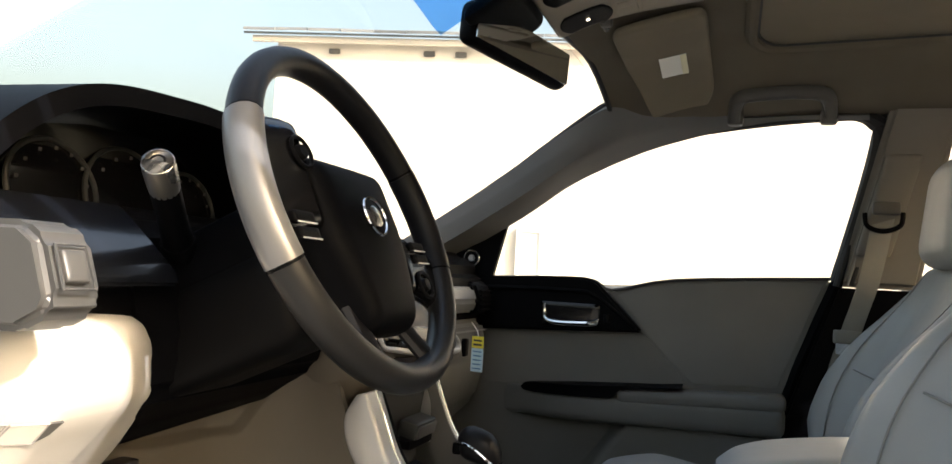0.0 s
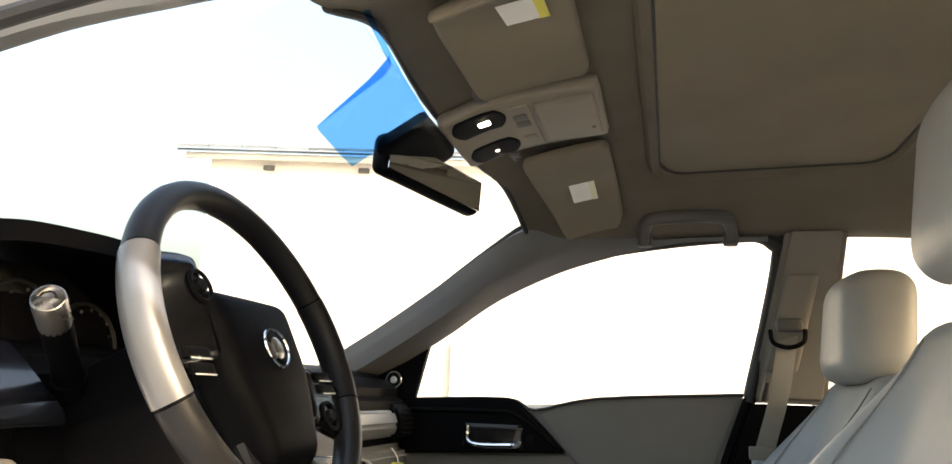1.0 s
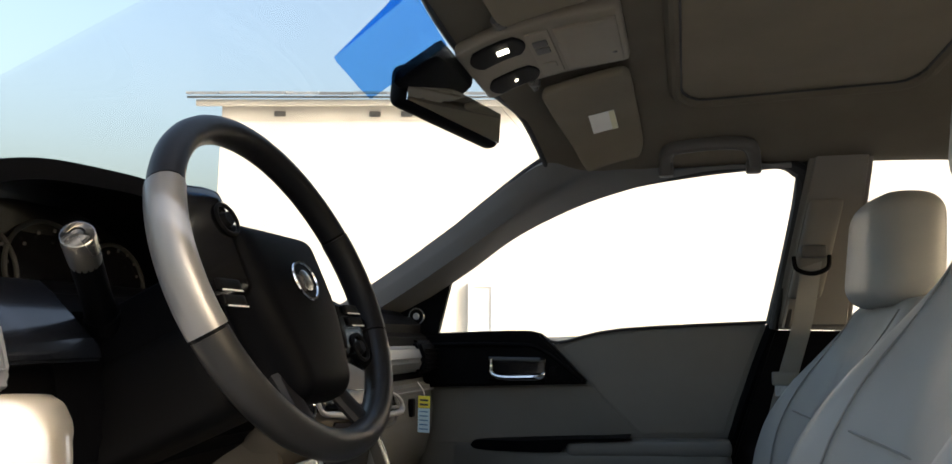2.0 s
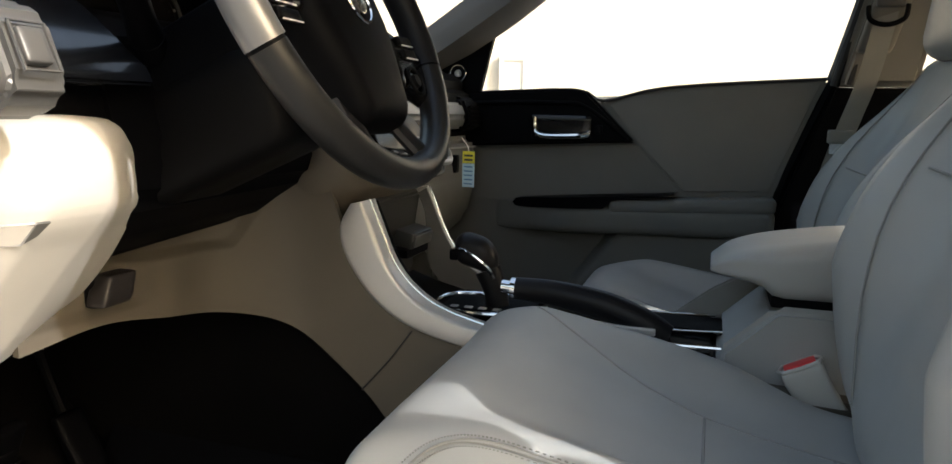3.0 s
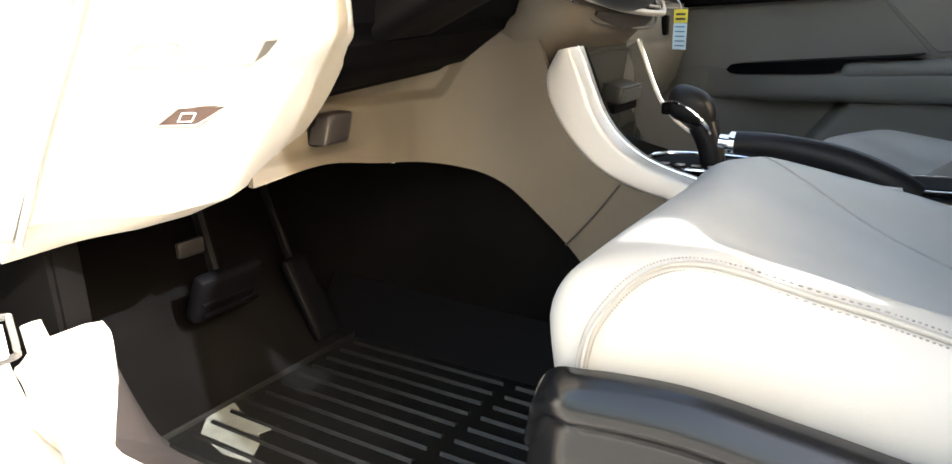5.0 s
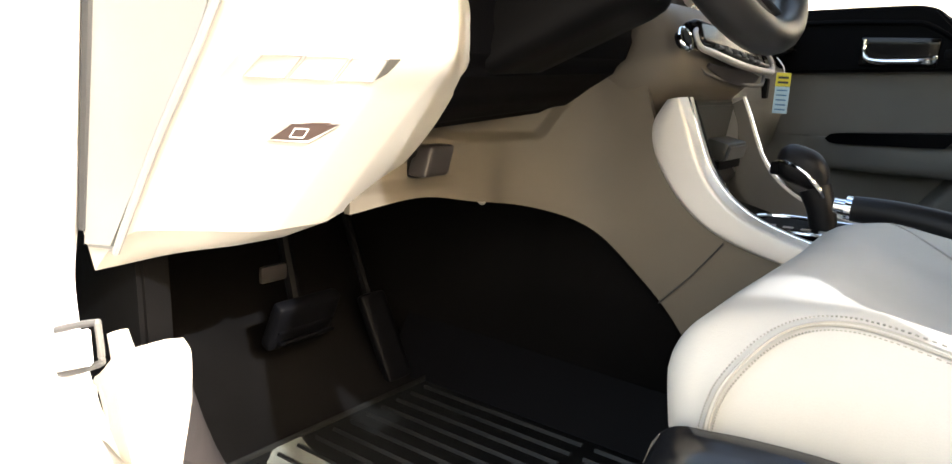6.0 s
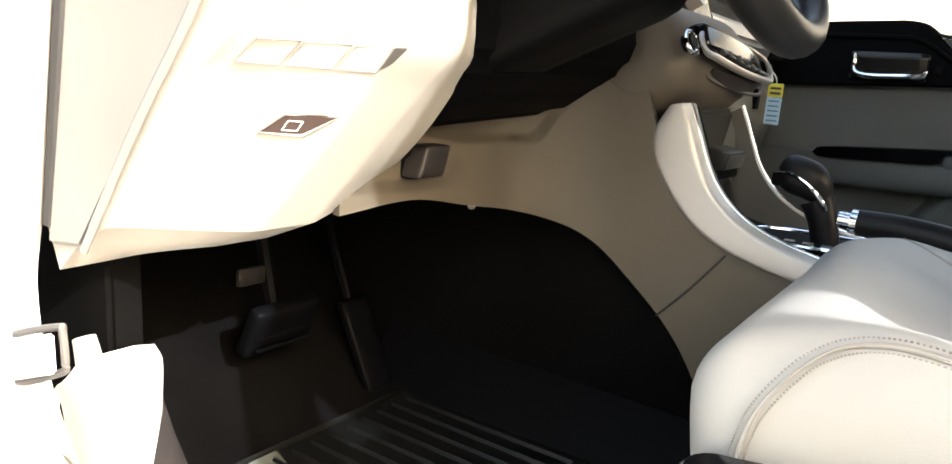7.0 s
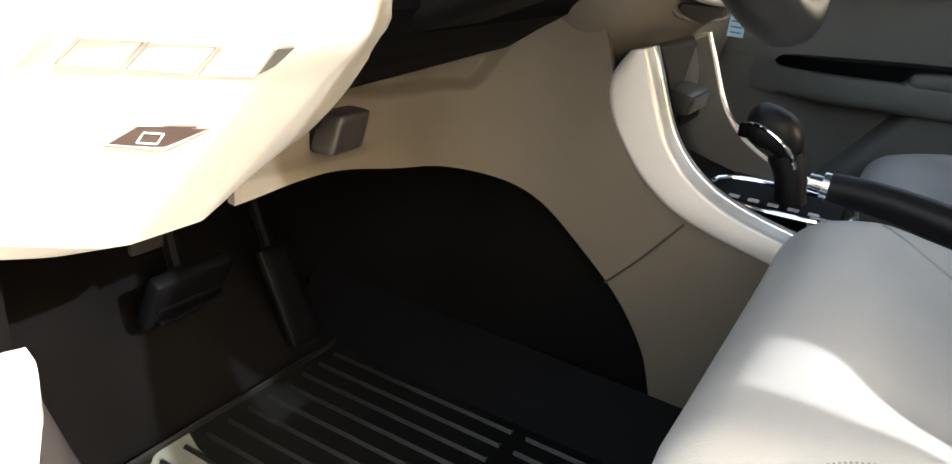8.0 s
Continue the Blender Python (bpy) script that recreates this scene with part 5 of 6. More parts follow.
ACROSS = Vector((0, 1, 0))
PAD = HUB - FACE * 0.007 + UPW * 0.012  # the airbag cover sits behind the rim


def wheel_point(a, r, lift=0.0):
    """A point of the wheel's plane; a: degrees from the passenger side, over the top."""
    return HUB + ACROSS * math.cos(radians(a)) * r + UPW * math.sin(radians(a)) * r + FACE * lift


def build_wheel():
    wheel = thing("steering_wheel", tuple(HUB), "black leather steering wheel with grey insert and multifunction buttons", "steering wheel")

    def arc(a0, a1, w, lift=0.0, n=26, m=14, r=0.1837):
        rings = []
        for i in range(n + 1):
            a = a0 + (a1 - a0) * i / n
            d = (wheel_point(a, 1) - HUB)
            rings.append([wheel_point(a, r) + d * w * 0.95 * math.cos(b) + FACE * (w * 1.08 * math.sin(b) + lift) for b in (2 * math.pi * j / m for j in range(m))])
        return skin(rings)
    rim = part("rim", arc(25, 152, 0.0165), M_WHEEL, wheel, "black leather rim")
    part("insert", arc(153, 199, 0.0178), M_RIMGREY, rim, "satin grey rim insert")
    part("insert", arc(-19, 24, 0.0172), M_WHEEL, rim)
    part("lower_rim", arc(200, 340, 0.0168, n=40), M_RIMLOW, rim, "dark grey leather lower rim")
    for a in (152.5, 199.5, 24.5, -19.5):
        part("joint", arc(a - 0.6, a + 0.6, 0.0162, n=2), M_BLACK, rim)

    # airbag cover
    def pad(p):
        d = p - PAD
        y, up, f = d.y, d.dot(UPW), d.dot(FACE)
        wide = 1.0 - 0.34 * ease(up, -0.03, -0.14) + 0.03 * ease(up, 0.0, 0.06)
        f2 = f + 0.008 * (1 - (y / 0.09) ** 2) * (1 - ((up + 0.046) / 0.10) ** 2) if f > -0.010 else f
        return PAD + ACROSS * y * wide + UPW * up + FACE * f2
    turn = Matrix((tuple(FACE), tuple(ACROSS), tuple(UPW))).transposed()
    cover = part("airbag_cover", block(PAD - FACE * 0.010 - UPW * 0.046, (0.026, 0.084, 0.098), 0.024, (10, 22, 20), pad, turn), M_BLACK, wheel, "black airbag cover")
    # plain oval emblem
    emb = PAD + FACE * 0.0268 - UPW * 0.020
    rr = [emb + ACROSS * 0.023 * math.cos(t) * (1 + 0.1 * math.sin(t)) + UPW * 0.022 * math.sin(t) for t in (2 * math.pi * k / 16 for k in range(16))]
    badge = part("emblem", tube(rr, 0.0018, 6, 1, closed=True, up=tuple(FACE)), M_CHROME, cover, "plain chrome oval emblem")
    plate = [[emb + FACE * f + ACROSS * 0.0130 * k * math.cos(t) + UPW * 0.0125 * k * math.sin(t) for t in (2 * math.pi * j / 20 for j in range(20))] for f, k in ((-0.004, 1.0), (0.0006, 1.0), (0.0016, 0.85))]
    part("plate", skin(plate), M_STALK, badge, "plain satin oval plate")
    # spokes with buttons
    for s in (-1, 1):
        mid = UPW * (0.040 if s < 0 else -0.052)
        spoke = part("spoke", block(HUB + ACROSS * s * 0.122 - FACE * 0.010 + mid, (0.012, 0.052, 0.060 if s < 0 else 0.038), 0.012, (6, 14, 12),
                     lambda p, s=s: p - UPW * 0.35 * max(0.0, abs(p.y - HUB.y) - 0.10) * (1 if (p - HUB).dot(UPW) < 0 else 0.4), turn), M_GLOSSBLACK, wheel, "gloss black spoke with buttons")
        c = HUB + (UPW * 0.060 - ACROSS * 0.086 if s < 0 else ACROSS * 0.112 - UPW * 0.080) + FACE * 0.004
        part("button_ring", ring(c, FACE, 0.0165, 0.0022, 28, 8), M_DARKGREY, spoke)
        part("button", disc(c, FACE, 0.009, 0.006, 20, 0.002), M_DARKGREY, spoke)
        for k in range(2):
            q = HUB + ACROSS * s * 0.124 + FACE * 0.003 - UPW * ((0.014 if s < 0 else 0.030) + 0.016 * k)
            part("rocker", block(q, (0.003, 0.018, 0.0055), 0.002, (3, 8, 4), None, turn), M_DARKGREY, spoke)
            part("mark", tube([q + FACE * 0.0035 - ACROSS * 0.016 - UPW * 0.007, q + FACE * 0.0035 + ACROSS * 0.016 - UPW * 0.007], 0.0008, 5, 1, up=tuple(FACE)), M_INKWHITE, spoke)
    # lower spokes
    for s in (-1, 1):
        path = [HUB + ACROSS * s * 0.045 - UPW * 0.10 - FACE * 0.020, HUB + ACROSS * s * 0.050 - UPW * 0.130 - FACE * 0.014, wheel_point(270 + s * 19, 0.183)]
        part("lower_spoke", tube(path, [0.020, 0.015, 0.016], 10, 5, flat=0.55, up=tuple(FACE)), M_WHEEL, wheel, "dark grey lower spoke")
    # column behind the wheel
    col = thing("steering_column", (-0.20, -0.365, 0.80), "dark grey steering column cover with control stalks", "steering column")
    turn2 = Matrix((tuple(FACE), tuple(ACROSS), tuple(UPW))).transposed()
    part("upper_cover", block(HUB - FACE * 0.172 + UPW * 0.015 + ACROSS * 0.010, (0.095, 0.060, 0.042), 0.022, (10, 10, 8), None, turn2), M_BLACK, col)
    part("lower_cover", block(HUB - FACE * 0.182 - UPW * 0.055 + ACROSS * 0.010, (0.105, 0.066, 0.060), 0.028, (12, 10, 10), lambda p: p - Vector((0.10 * max(0, 0.88 - p.z), 0, 0)), turn2), M_DARKGREY, col, "dark grey lower column cover")
    part("collar", tube([HUB - FACE * 0.06, HUB - FACE * 0.02], [0.045, 0.050], 24, 1, up=(0, 1, 0)), M_BLACK, col)
    base = Vector((-0.149, -0.435, 0.912))
    tip = Vector((-0.088, -0.542, 0.984))
    stalk = part("stalk", tube([base, base.lerp(tip, 0.25), base.lerp(tip, 0.74)], [0.0175, 0.0150, 0.0150], 16, 5), M_BLACK, col, "black light stalk")
    part("stalk_ring", tube([base.lerp(tip, 0.70), base.lerp(tip, 0.73), base.lerp(tip, 0.97), tip], [0.0145, 0.0152, 0.0158, 0.0138], 18, 3), M_STALK, stalk, "silver rotary stalk end")
    d = (tip - base).normalized()
    part("symbol", ring(tip + d * 0.0008, d, 0.0065, 0.0010, 20, 6), M_DARKGREY, stalk)
    part("boot", tube([base - d * 0.015, base + d * 0.006], [0.021, 0.018], 16, 1), M_BLACK, col)
    base2, tip2 = Vector((-0.138, -0.295, 0.905)), Vector((-0.120, -0.185, 0.945))
    part("stalk", tube([base2, base2.lerp(tip2, 0.6), tip2], [0.013, 0.011, 0.012], 14, 4), M_BLACK, col, "black wiper stalk")


build_wheel()


# ---- centre console ----
def build_console():
    con = thing("centre_console", (0.15, 0, 0.24), "beige centre console with silver side blades and black tray", "centre console")
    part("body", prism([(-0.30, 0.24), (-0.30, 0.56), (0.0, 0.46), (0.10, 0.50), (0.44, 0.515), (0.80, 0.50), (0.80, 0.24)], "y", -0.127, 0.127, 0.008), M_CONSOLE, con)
    lower = smoothed([(-0.069, 0.718, 0), (-0.086, 0.688, 0), (-0.083, 0.655, 0), (-0.064, 0.620, 0), (-0.034, 0.585, 0), (0.003, 0.559, 0), (0.05, 0.542, 0), (0.11, 0.529, 0), (0.22, 0.508, 0), (0.40, 0.495, 0)], 8)
    upper = smoothed([(-0.052, 0.722, 0), (-0.040, 0.695, 0), (-0.029, 0.668, 0), (-0.015, 0.638, 0), (0.005, 0.611, 0), (0.032, 0.589, 0), (0.068, 0.572, 0), (0.13, 0.556, 0), (0.22, 0.543, 0), (0.40, 0.531, 0)], 8)
    for s in (-1, 1):
        rings = []
        for lo, hi in zip(lower, upper):
            c, h = (lo + hi) / 2, (hi - lo) / 2
            loop = []
            for j in range(24):
                ca, sa = math.cos(math.pi * j / 12), math.sin(math.pi * j / 12)
                ca, sa = math.copysign(abs(ca) ** 0.28, ca), math.copysign(abs(sa) ** 0.28, sa)
                q = c + h * ca
                loop.append(Vector((q.x, s * (0.1265 + 0.0255 * sa) if s < 0 else 0.107 + 0.006 * sa, q.y)))
            rings.append(loop)
        blade = part("side_blade", skin(rings), M_SILVER, con, "satin silver side blade")
        part("chrome_edge", tube([(p.x, s * (0.122 if s < 0 else 0.107), p.y + 0.0006) for p in upper[::4]], 0.0018, 8, 2), M_CHROME, blade, "bright chrome edge")
        inner = [(p.x, p.y - 0.003) for p in upper[::-1]] + [(p.x - 0.016 - 0.03 * ease(p.y, 0.70, 0.60), p.y - 0.012 - 0.022 * ease(p.y, 0.70, 0.60)) for p in upper[::3]]
        part("inner_lining", prism(inner, "y", *sorted((s * 0.096, s * 0.1003))), M_BLACK if s < 0 else M_INNER, con, "grey inner lining" if s > 0 else "", smooth=0)
    # storage bin and its socket
    part("bin_back", prism([(-0.16, 0.52), (-0.075, 0.58), (-0.070, 0.66), (-0.062, 0.712), (-0.10, 0.73), (-0.16, 0.73)], "y", -0.0955, 0.0955, 0.004), M_BIN, con, "grey bin back")
    part("bin_floor", prism([(-0.09, 0.50), (-0.078, 0.578), (-0.03, 0.562), (0.03, 0.548), (0.03, 0.50)], "y", -0.099, 0.099, 0.003), M_BLACK, con)
    socket = part("socket_flap", block((-0.045, 0.022, 0.649), (0.016, 0.040, 0.013), 0.003, (6, 6, 4), None, Euler((0, radians(12), 0)).to_matrix()), M_BIN, con, "grey socket flap")
    part("flap_face", block((-0.0285, 0.022, 0.645), (0.0018, 0.036, 0.0095), 0.001, (2, 6, 4), None, Euler((0, radians(12), 0)).to_matrix()), M_VENT, socket, "satin grey flap face")
    part("recess", block((-0.050, 0.016, 0.628), (0.016, 0.045, 0.007), 0.002, (3, 4, 2)), M_BLACK, con, "dark recess below the flap")
    deck = part("deck", prism([(0.0, 0.50), (0.02, 0.552), (0.10, 0.548), (0.42, 0.545), (0.43, 0.50)], "y", -0.0985, 0.0985, 0.004), M_GLOSSBLACK, con, "gloss black deck")
    # selector gate
    gate = part("selector_gate", block((0.095, -0.010, 0.553), (0.070, 0.048, 0.006), 0.004, (8, 8, 4)), M_BLACK, con, "black selector gate")
    part("gate_ring", tube([(0.030, -0.060, 0.559), (0.160, -0.060, 0.559), (0.165, 0.035, 0.559), (0.028, 0.035, 0.559)], 0.0035, 8, 4, closed=True), M_CHROME, gate, "chrome gate surround")
    for i in range(5):
        part("letter_bar", block((0.050 + 0.022 * i, -0.046, 0.5605), (0.006, 0.005, 0.0008), 0.0004, (2, 2, 1)), M_SILVER, gate)
    # tray beside the lever, with its bright edges
    part("tray_edge", tube([(0.27, 0.070, 0.549), (0.36, 0.074, 0.550), (0.44, 0.076, 0.553)], 0.0045, 8, 3, flat=0.5), M_CHROME, deck, "chrome tray edge")
    part("tray_edge", tube([(0.30, -0.020, 0.549), (0.38, -0.018, 0.550), (0.44, -0.016, 0.553)], 0.0035, 8, 3, flat=0.5), M_CHROME, deck, "chrome tray edge")
    part("tray_slot", block((0.37, 0.028, 0.549), (0.07, 0.036, 0.003), 0.002, (4, 4, 2)), M_BLACK, deck, "black tray")
    part("deck_trim", tube([(0.18, -0.094, 0.549), (0.30, -0.094, 0.549), (0.43, -0.094, 0.552)], 0.003, 8, 3), M_CHROME, deck, "chrome deck edge")
    part("side_wing", prism([(0.36, 0.545), (0.415, 0.590), (0.49, 0.635), (0.60, 0.64), (0.60, 0.50), (0.36, 0.50)], "y", 0.093, 0.101, 0.003), M_LINER, con, "pale grey side wing")
    # rear box below the armrest
    box = prism([(0.425, 0.44), (0.425, 0.548), (0.492, 0.612), (0.86, 0.612), (0.88, 0.24), (0.425, 0.24)], "y", -0.092, 0.092, 0.010, 3)
    part("box", box, M_LEATHER, con, "grey storage box")

    part("lid_gap", block((0.66, 0, 0.617), (0.175, 0.082, 0.008), 0.003, (4, 4, 2)), M_BLACK, con, "dark gap under the armrest")

    def lid(p):
        k = (p.z - 0.625) / 0.09
        lo = lerp([(0.41, 0.643), (0.47, 0.636), (0.495, 0.6195), (0.86, 0.6195)], p.x)
        hi = lerp([(0.41, 0.655), (0.44, 0.673), (0.52, 0.692), (0.60, 0.702), (0.86, 0.708)], p.x)
        p.z = lo + (hi - lo) * k
        p.y *= 1 - 0.30 * ease(p.x, 0.50, 0.405) ** 2
        return p
    part("armrest", block((0.633, -0.002, 0.67), (0.223, 0.090, 0.045), 0.024, (44, 20, 14), lid), M_LEATHER, con, "padded grey leather armrest")
    # selector
    sel = thing("gear_selector", (0.095, -0.008, 0.558), "black leather gear selector with a chrome strip", "gear selector")
    part("shaft", tube([(0.108, -0.008, 0.558), (0.100, -0.008, 0.585)], [0.009, 0.008], 10, 1), M_CHROME, sel, "chrome shaft")
    part("neck", tube([(0.108, -0.010, 0.556), (0.101, -0.010, 0.585), (0.090, -0.010, 0.612)], [0.016, 0.0165, 0.019], 14, 4, flat=1.1), M_WHEEL, sel, "black leather boot")

    def knob(p):
        d = p - Vector((0.072, -0.010, 0.637))
        p.z += -0.28 * d.x - 5.0 * d.x * d.x
        p.y = -0.010 + d.y * (1 - 0.20 * ease(d.x, 0.0, 0.034))
        return p
    head = part("knob", block((0.072, -0.010, 0.638), (0.034, 0.024, 0.026), 0.022, (14, 10, 10), knob), M_WHEEL, sel, "black leather knob")
    part("strip", tube([(0.039, -0.029, 0.642), (0.056, -0.0345, 0.644), (0.078, -0.0345, 0.634), (0.097, -0.030, 0.616), (0.104, -0.025, 0.602)], [0.0018, 0.0024, 0.0026, 0.0034, 0.0026], 8, 5), M_CHROME, head, "chrome strip")
    part("release", block((0.041, -0.020, 0.634), (0.007, 0.010, 0.009), 0.004, (4, 4, 4)), M_BLACK, head)
    # parking brake
    brake = thing("parking_brake", (0.33, -0.045, 0.55), "black parking brake lever with a chrome button", "parking brake")
    part("grip", tube([(0.145, -0.050, 0.597), (0.20, -0.048, 0.594), (0.27, -0.046, 0.582), (0.325, -0.044, 0.562), (0.36, -0.043, 0.545)], [0.0160, 0.0185, 0.0210, 0.0215, 0.018], 16, 5), M_WHEEL, brake, "black leather grip")
    part("button", tube([(0.124, -0.051, 0.5985), (0.145, -0.050, 0.597)], [0.0095, 0.0100], 14, 1), M_CHROME, brake, "chrome release button")
    part("collar", tube([(0.138, -0.050, 0.5974), (0.150, -0.050, 0.5968)], [0.0150, 0.0150], 16, 1), M_CHROME, brake)
    part("slide", block((0.24, -0.060, 0.556), (0.105, 0.008, 0.006), 0.003, (6, 4, 3)), M_SILVER, brake, "silver lever guide")


build_console()


# ---- overhead things ----
def build_visor(s, hinge_label):
    """A sun visor folded up against the lining; s: which side of the car."""
    vis = thing("sun_visor", (0.28, s * 0.33, 1.30), hinge_label, "sun visor", "sun visors")

    def bend(p):
        w = abs(p.y)
        p.x += 0.035 * ease(w, 0.34, 0.52) * (1 if p.x < 0.27 else 0.2)
        p.x = 0.285 + (p.x - 0.285) * (1 - 0.22 * ease(w, 0.455, 0.520) ** 2 - 0.10 * ease(w, 0.185, 0.145) ** 2)
        p.z = roof_z(p.x, p.y) - 0.024 + (p.z - 1.30) - 0.010 * ease(p.x, 0.36, 0.18)
        return p
    board = part("board", block((0.290, s * 0.326, 1.30), (0.078, 0.178, 0.0085), 0.008, (14, 26, 4), bend), M_VISOR, vis)
    part("hinge", tube([(0.205, s * 0.115, roof_z(0.2, 0.12) - 0.018), (0.205, s * 0.150, roof_z(0.2, 0.15) - 0.022)], 0.006, 8, 1), M_HANDLE, vis, "grey brown hinge pin")
    part("clip", block((0.208, s * 0.128, roof_z(0.2, 0.13) - 0.014), (0.010, 0.008, 0.012), 0.004, (4, 4, 4)), M_HANDLE, vis)

    def plate(x0, x1, y0, y1, lift):
        r = []
        for x, y in ((x0, y0), (x1, y0), (x1, y1), (x0, y1)):
            q = bend(Vector((x, s * y, 1.30 - 0.0085 - lift)))
            r.append(q)
        return skin([r, [p + Vector((0, 0, 0.0006)) for p in r]])
    dx = 0.015 if s < 0 else 0.0
    lab = part("label", plate(0.275 + dx, 0.325 + dx, 0.335, 0.408, 0.0012), M_PAPER, vis, "white printed label", smooth=0)
    part("label_band" if s < 0 else "label_edge", plate(0.314 + dx, 0.325 + dx, 0.335, 0.408, 0.0022), M_PAPERYELLOW if s < 0 else M_PAPERCREAM, lab, "yellow label band" if s < 0 else "cream label edge", smooth=0)
    for i in range(7):
        part("print_bar", plate(0.279 + dx, 0.309 + dx, 0.341 + 0.009 * i, 0.3445 + 0.009 * i, 0.0022), M_INK if i % 3 else M_INKBLUE, lab, smooth=0)
    return vis


def build_overhead():
    build_visor(1, "beige passenger sun visor folded up, with a label")
    build_visor(-1, "beige driver sun visor folded up, with a warning label")
    con = thing("overhead_console", (0.25, 0.015, 1.33), "beige overhead console with map lamps and a storage lid", "overhead console")

    def hug(p):
        p.z = roof_z(p.x, p.y) - 0.010 + (p.z - 1.33)
        return p
    body = part("body", block((0.250, 0.015, 1.33), (0.122, 0.108, 0.012), 0.010, (14, 14, 4), hug), M_OVER, con)
    for y in (-0.045, 0.075):
        lamp = part("map_lamp", block((0.185, y, 1.318), (0.042, 0.034, 0.003), 0.003, (10, 10, 3), lambda p, y=y: hug(Vector((0.185 + (p.x - 0.185) * (1 - 260 * (p.y - y) ** 2), p.y, p.z)))), M_BLACK, con, "dark oval map lamp")
    bulb = part("bulb", block((0.193, -0.045, 1.3145), (0.009, 0.007, 0.0025), 0.002, (4, 4, 3), hug), M_BULB, con, "small lit map lamp bulb")
    part("bulb", block((0.187, 0.078, 1.3145), (0.0028, 0.0024, 0.0015), 0.001, (4, 4, 3), hug), M_BULB, con, "small lit map lamp bulb")
    sw = part("switch_panel", block((0.248, 0.015, 1.317), (0.018, 0.088, 0.003), 0.003, (4, 8, 3), hug), M_OVER, con)
    for y, m in ((-0.035, M_HANDLE), (-0.008, M_HANDLE), (0.055, M_OVER)):
        part("switch", block((0.248, y, 1.3135), (0.011, 0.011, 0.002), 0.002, (4, 4, 2), hug), m, sw, "small roof switch")
    lid = part("storage_lid", block((0.318, 0.015, 1.3165), (0.046, 0.085, 0.004), 0.004, (8, 10, 3), hug), M_OVER, con, "beige storage lid")
    part("lid_button", disc((0.352, 0.055, roof_z(0.352, 0.055) - 0.0275), (0, 0, -1), 0.004, 0.002, 10), M_HANDLE, lid)
    # sliding roof shade inside its rounded opening
    shade = thing("sunroof_shade", (0.67, 0.0, 1.37), "closed beige sunroof shade in a raised surround", "sunroof shade")

    def outline(g):
        x0, x1, y0, y1 = 0.452 - g, 0.885 + g, -0.405 - g, 0.405 + g
        r = 0.05
        out = []
        for (cx, cy, a) in ((x1 - r, y1 - r, 0), (x0 + r, y1 - r, 90), (x0 + r, y0 + r, 180), (x1 - r, y0 + r, 270)):
            out += [(cx + r * math.cos(radians(a + 22.5 * k)), cy + r * math.sin(radians(a + 22.5 * k))) for k in range(5)]
        return out
    part("surround", tube([(x, y, roof_z(x, y) + 0.001) for x, y in outline(0.012)], 0.0125, 10, 1, closed=True), M_FABRIC, shade)
    rr = [[Vector((x, y, roof_z(x, y) - 0.004)) for x, y in outline(-0.002)], [Vector((x, y, roof_z(x, y) + 0.004)) for x, y in outline(-0.002)]]
    part("board", skin(rr), M_VISOR, shade, "flat beige shade board")
    part("gap", tube([(x, y, roof_z(x, y) - 0.0035) for x, y in outline(0.0)], 0.0035, 6, 1, closed=True), M_RUBBER, shade, "dark gap round the shade")
    pull = part("pull", block((0.478, 0.0, roof_z(0.478, 0) - 0.004), (0.010, 0.028, 0.003), 0.003, (4, 8, 3)), M_HANDLE, shade, "brown recessed pull")
    part("pull_hole", block((0.479, 0.0, roof_z(0.479, 0) - 0.0065), (0.006, 0.020, 0.0015), 0.001, (3, 4, 2)), M_BLACK, pull)
    # grab handle
    grab = thing("grab_handle", (0.52, 0.56, 1.27), "grey brown roof grab handle over the passenger door", "grab handle")
    pts = [(x, y - 0.010, z - 0.007) for x, y, z in ((0.414, 0.566, 1.260), (0.416, 0.550, 1.286), (0.426, 0.535, 1.301), (0.450, 0.529, 1.305), (0.52, 0.526, 1.308), (0.565, 0.529, 1.307), (0.588, 0.536, 1.302), (0.598, 0.550, 1.288), (0.601, 0.565, 1.266))]
    part("grip", tube(pts, [0.0120, 0.0125, 0.0130, 0.0125, 0.0120, 0.0125, 0.0130, 0.0125, 0.0120], 14, 5, flat=1.15, power=3.0), M_HANDLE, grab)
    for x in (0.417, 0.598):
        part("foot", block((x, 0.562, 1.258), (0.016, 0.012, 0.015), 0.006, (6, 4, 6)), M_HANDLE, grab)
    edge = [(0.430, 0.548, 1.264), (0.433, 0.536, 1.282), (0.447, 0.524, 1.290), (0.52, 0.518, 1.293), (0.566, 0.522, 1.292), (0.580, 0.534, 1.284), (0.585, 0.548, 1.266)]
    part("bright_edge", tube([(x, y - 0.010, z - 0.007) for x, y, z in edge], 0.0011, 6, 5), M_EDGE, grab, "pale moulded edge")
    # rear view mirror
    mir = thing("rear_view_mirror", (0.06, 0.0, 1.30), "black rear view mirror on the windscreen", "rear view mirror")
    c = Vector((0.100, 0.010, 1.256))
    n = Vector((0.92, -0.39, 0.0)).normalized()
    along = Matrix.Rotation(radians(-5), 3, n) @ Vector((0, 0, 1)).cross(n).normalized()
    q = Matrix((tuple(n), tuple(along), tuple(n.cross(along)))).transposed()
    shell = part("housing", block(c - n * 0.012, (0.018, 0.123, 0.034), 0.016, (8, 22, 10), lambda p: p, q), M_BLACK, mir)
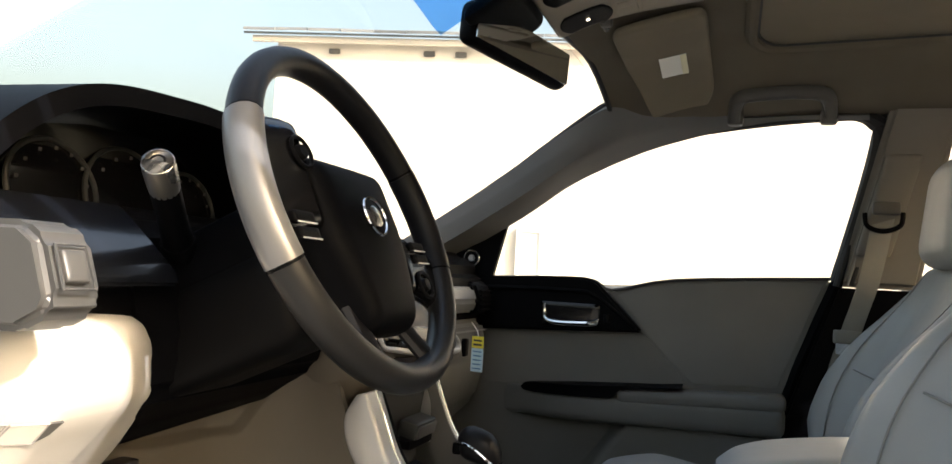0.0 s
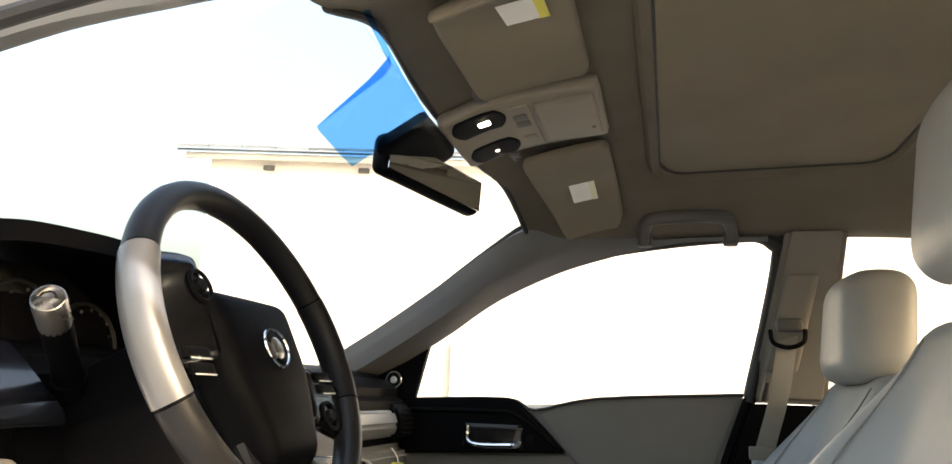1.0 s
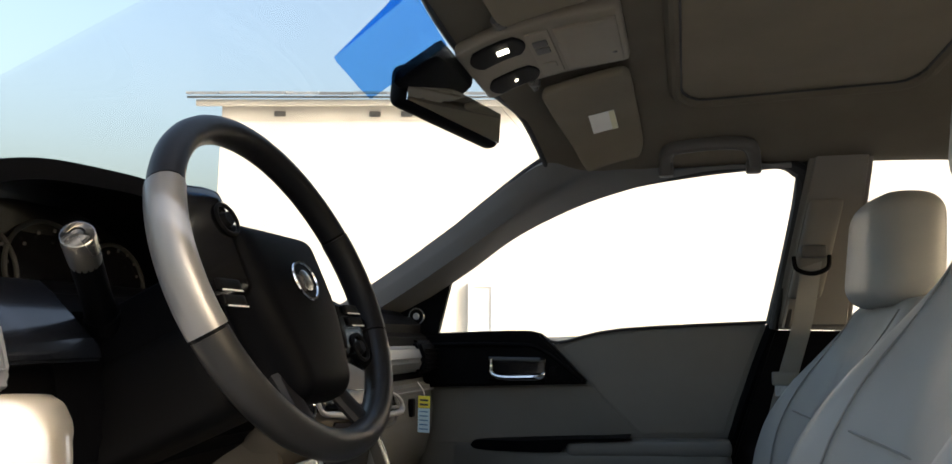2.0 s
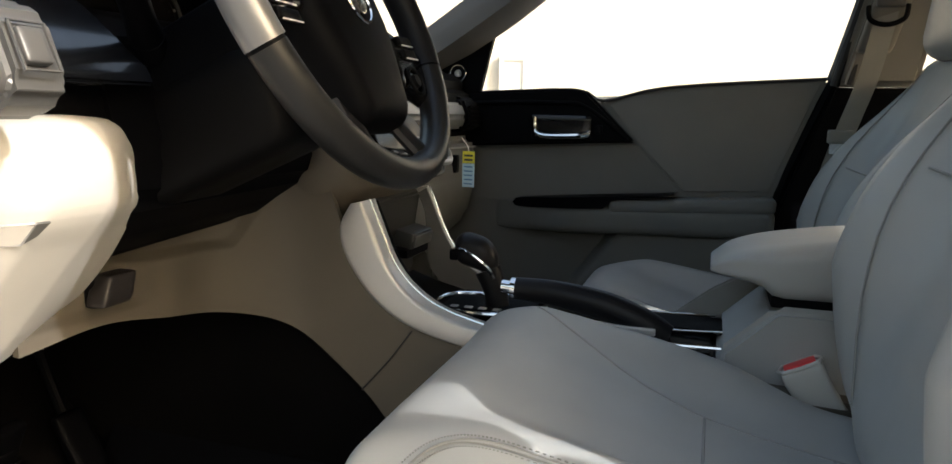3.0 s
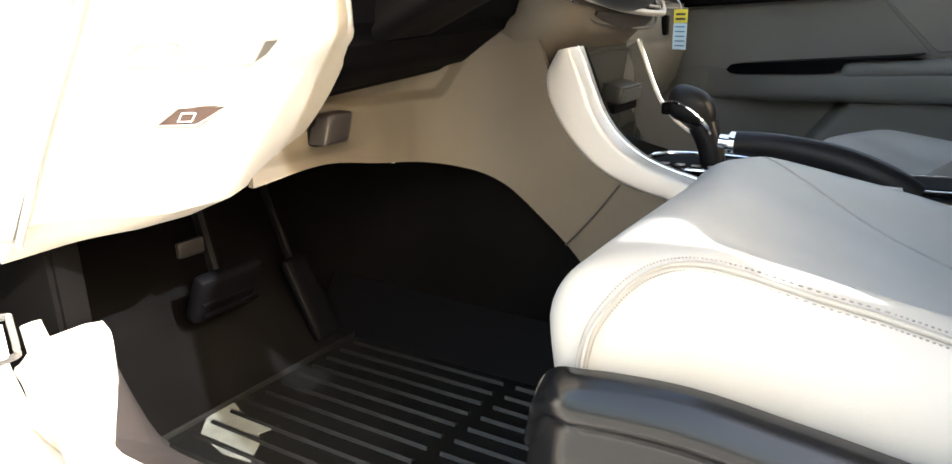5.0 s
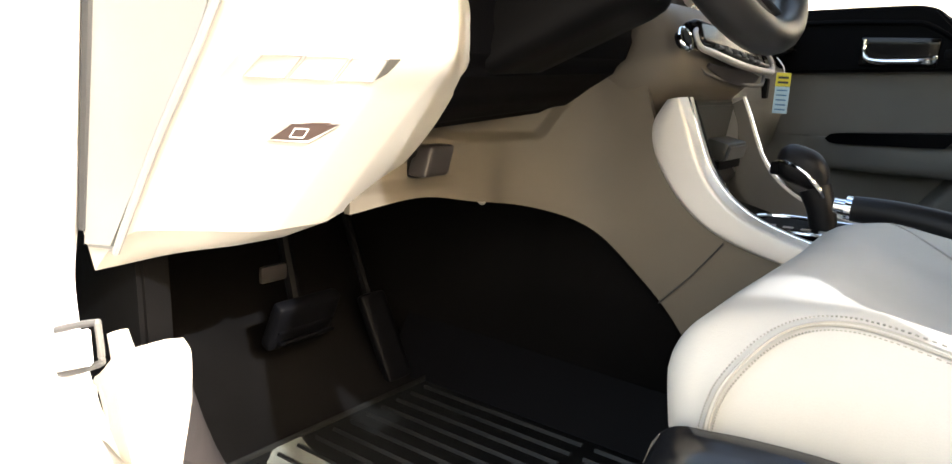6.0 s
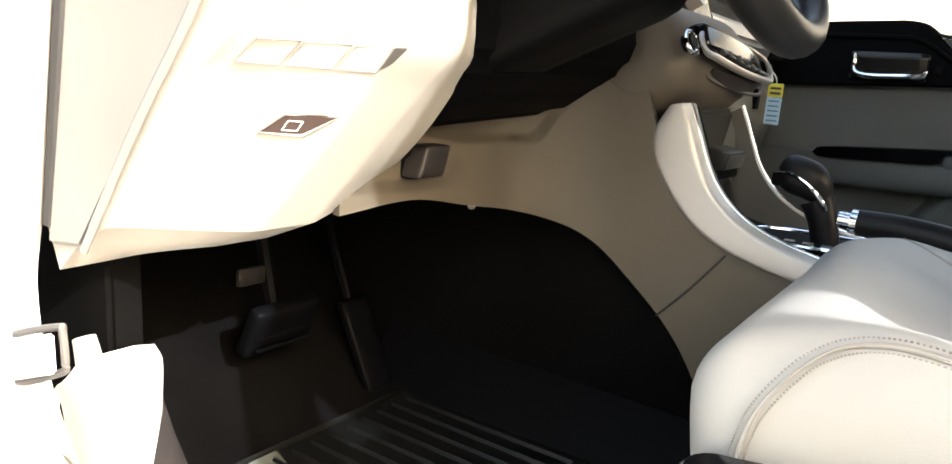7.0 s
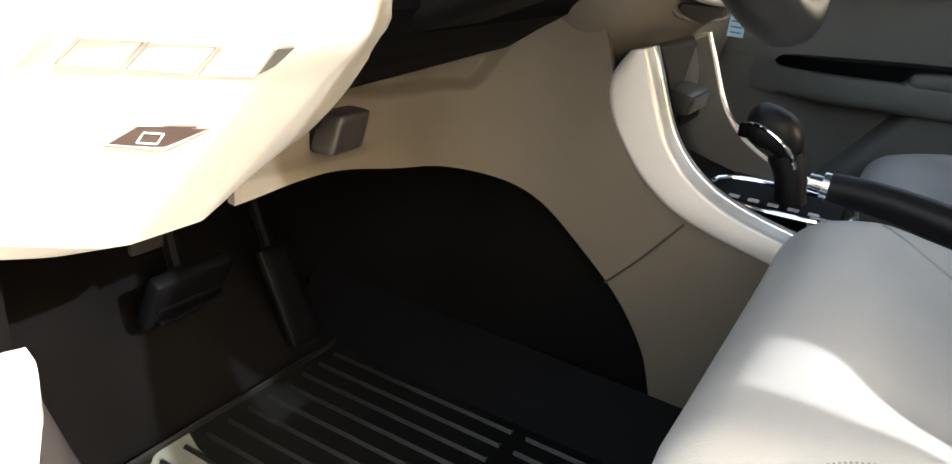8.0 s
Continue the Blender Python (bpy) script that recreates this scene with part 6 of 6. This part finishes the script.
    part("glass", block(c + n * 0.0062, (0.0012, 0.114, 0.0265), 0.0003, (2, 8, 4), None, q), M_MIRROR, mir, "mirror glass")
    part("stem", tube([c - n * 0.02, (0.060, 0.002, 1.262), (0.050, 0.0, 1.272)], 0.011, 10, 4), M_BLACK, mir)
    part("sensor_cover", block((0.086, -0.045, 1.282), (0.038, 0.085, 0.012), 0.010, (8, 8, 6), lambda p: Vector((p.x, p.y, p.z + 0.60 * (p.x - 0.07) - 0.006))), M_BLACK, mir, "black sensor cover")


build_overhead()


# ---- footwell and small things ----
def build_pedals():
    brake = thing("brake_pedal", (-0.50, -0.40, 0.38), "dark brake pedal with a worn rubber pad", "pedal", "pedals")
    part("pad", block((-0.505, -0.375, 0.375), (0.012, 0.058, 0.040), 0.009, (6, 10, 8), None, Euler((0, radians(25), 0)).to_matrix()), M_BLACK, brake)
    part("arm", tube([(-0.515, -0.375, 0.38), (-0.56, -0.375, 0.55), (-0.60, -0.375, 0.75)], 0.010, 8, 4), M_BLACK, brake)
    for i in range(4):
        part("grip_bar", block((-0.493 - 0.010 * i * 0.4, -0.375, 0.352 + 0.015 * i), (0.004, 0.050, 0.003), 0.002, (2, 4, 2)), M_BLACK, brake)
    part("bracket", block((-0.512, -0.420, 0.452), (0.004, 0.022, 0.012), 0.003, (3, 4, 4)), M_PAD, brake, "small bracket")
    acc = thing("accelerator_pedal", (-0.48, -0.20, 0.25), "dark hinged accelerator pedal on the floor", "pedal", "pedals")
    part("pad", block((-0.490, -0.215, 0.31), (0.009, 0.028, 0.075), 0.008, (4, 6, 10), None, Euler((0, radians(-28), 0)).to_matrix()), M_BLACK, acc)
    part("arm", tube([(-0.53, -0.215, 0.37), (-0.60, -0.215, 0.55), (-0.62, -0.215, 0.70)], 0.008, 8, 4), M_BLACK, acc)


build_pedals()


def build_tag():
    tag = thing("hanging_tag", (-0.08, 0.448, 0.69), "yellow and pale blue paper tag hanging from the dash", "tag")
    x, y = -0.090, 0.440

    def leaf(z0, z1, d, a=-0.014, b=0.014):
        r = [Vector((x + a, y + d, z0)), Vector((x + b, y + d - 0.004, z0)), Vector((x + b, y + d - 0.004, z1)), Vector((x + a, y + d, z1))]
        return skin([r, [p + Vector((0, 0.0006, 0)) for p in r]])
    card = part("card", leaf(0.688, 0.738, 0.0), M_PAPERBLUE, tag, "pale blue card", smooth=0)
    part("head", leaf(0.739, 0.764, 0.0), M_PAPERYELLOW, tag, "yellow card head", smooth=0)
    for i in range(5):
        part("print_bar", leaf(0.694 + 0.009 * i, 0.6965 + 0.009 * i, -0.001, -0.010, 0.010), M_INKBLUE, card, smooth=0)
    for z in (0.744, 0.753):
        part("print_bar", leaf(z, z + 0.004, -0.001, -0.010, 0.010), M_INK, card, smooth=0)
    part("string", tube([(x, y, 0.763), (x - 0.004, y + 0.003, 0.775), (x - 0.020, y + 0.01, 0.792)], 0.0011, 5, 4), M_INKWHITE, tag, "white string")


build_tag()
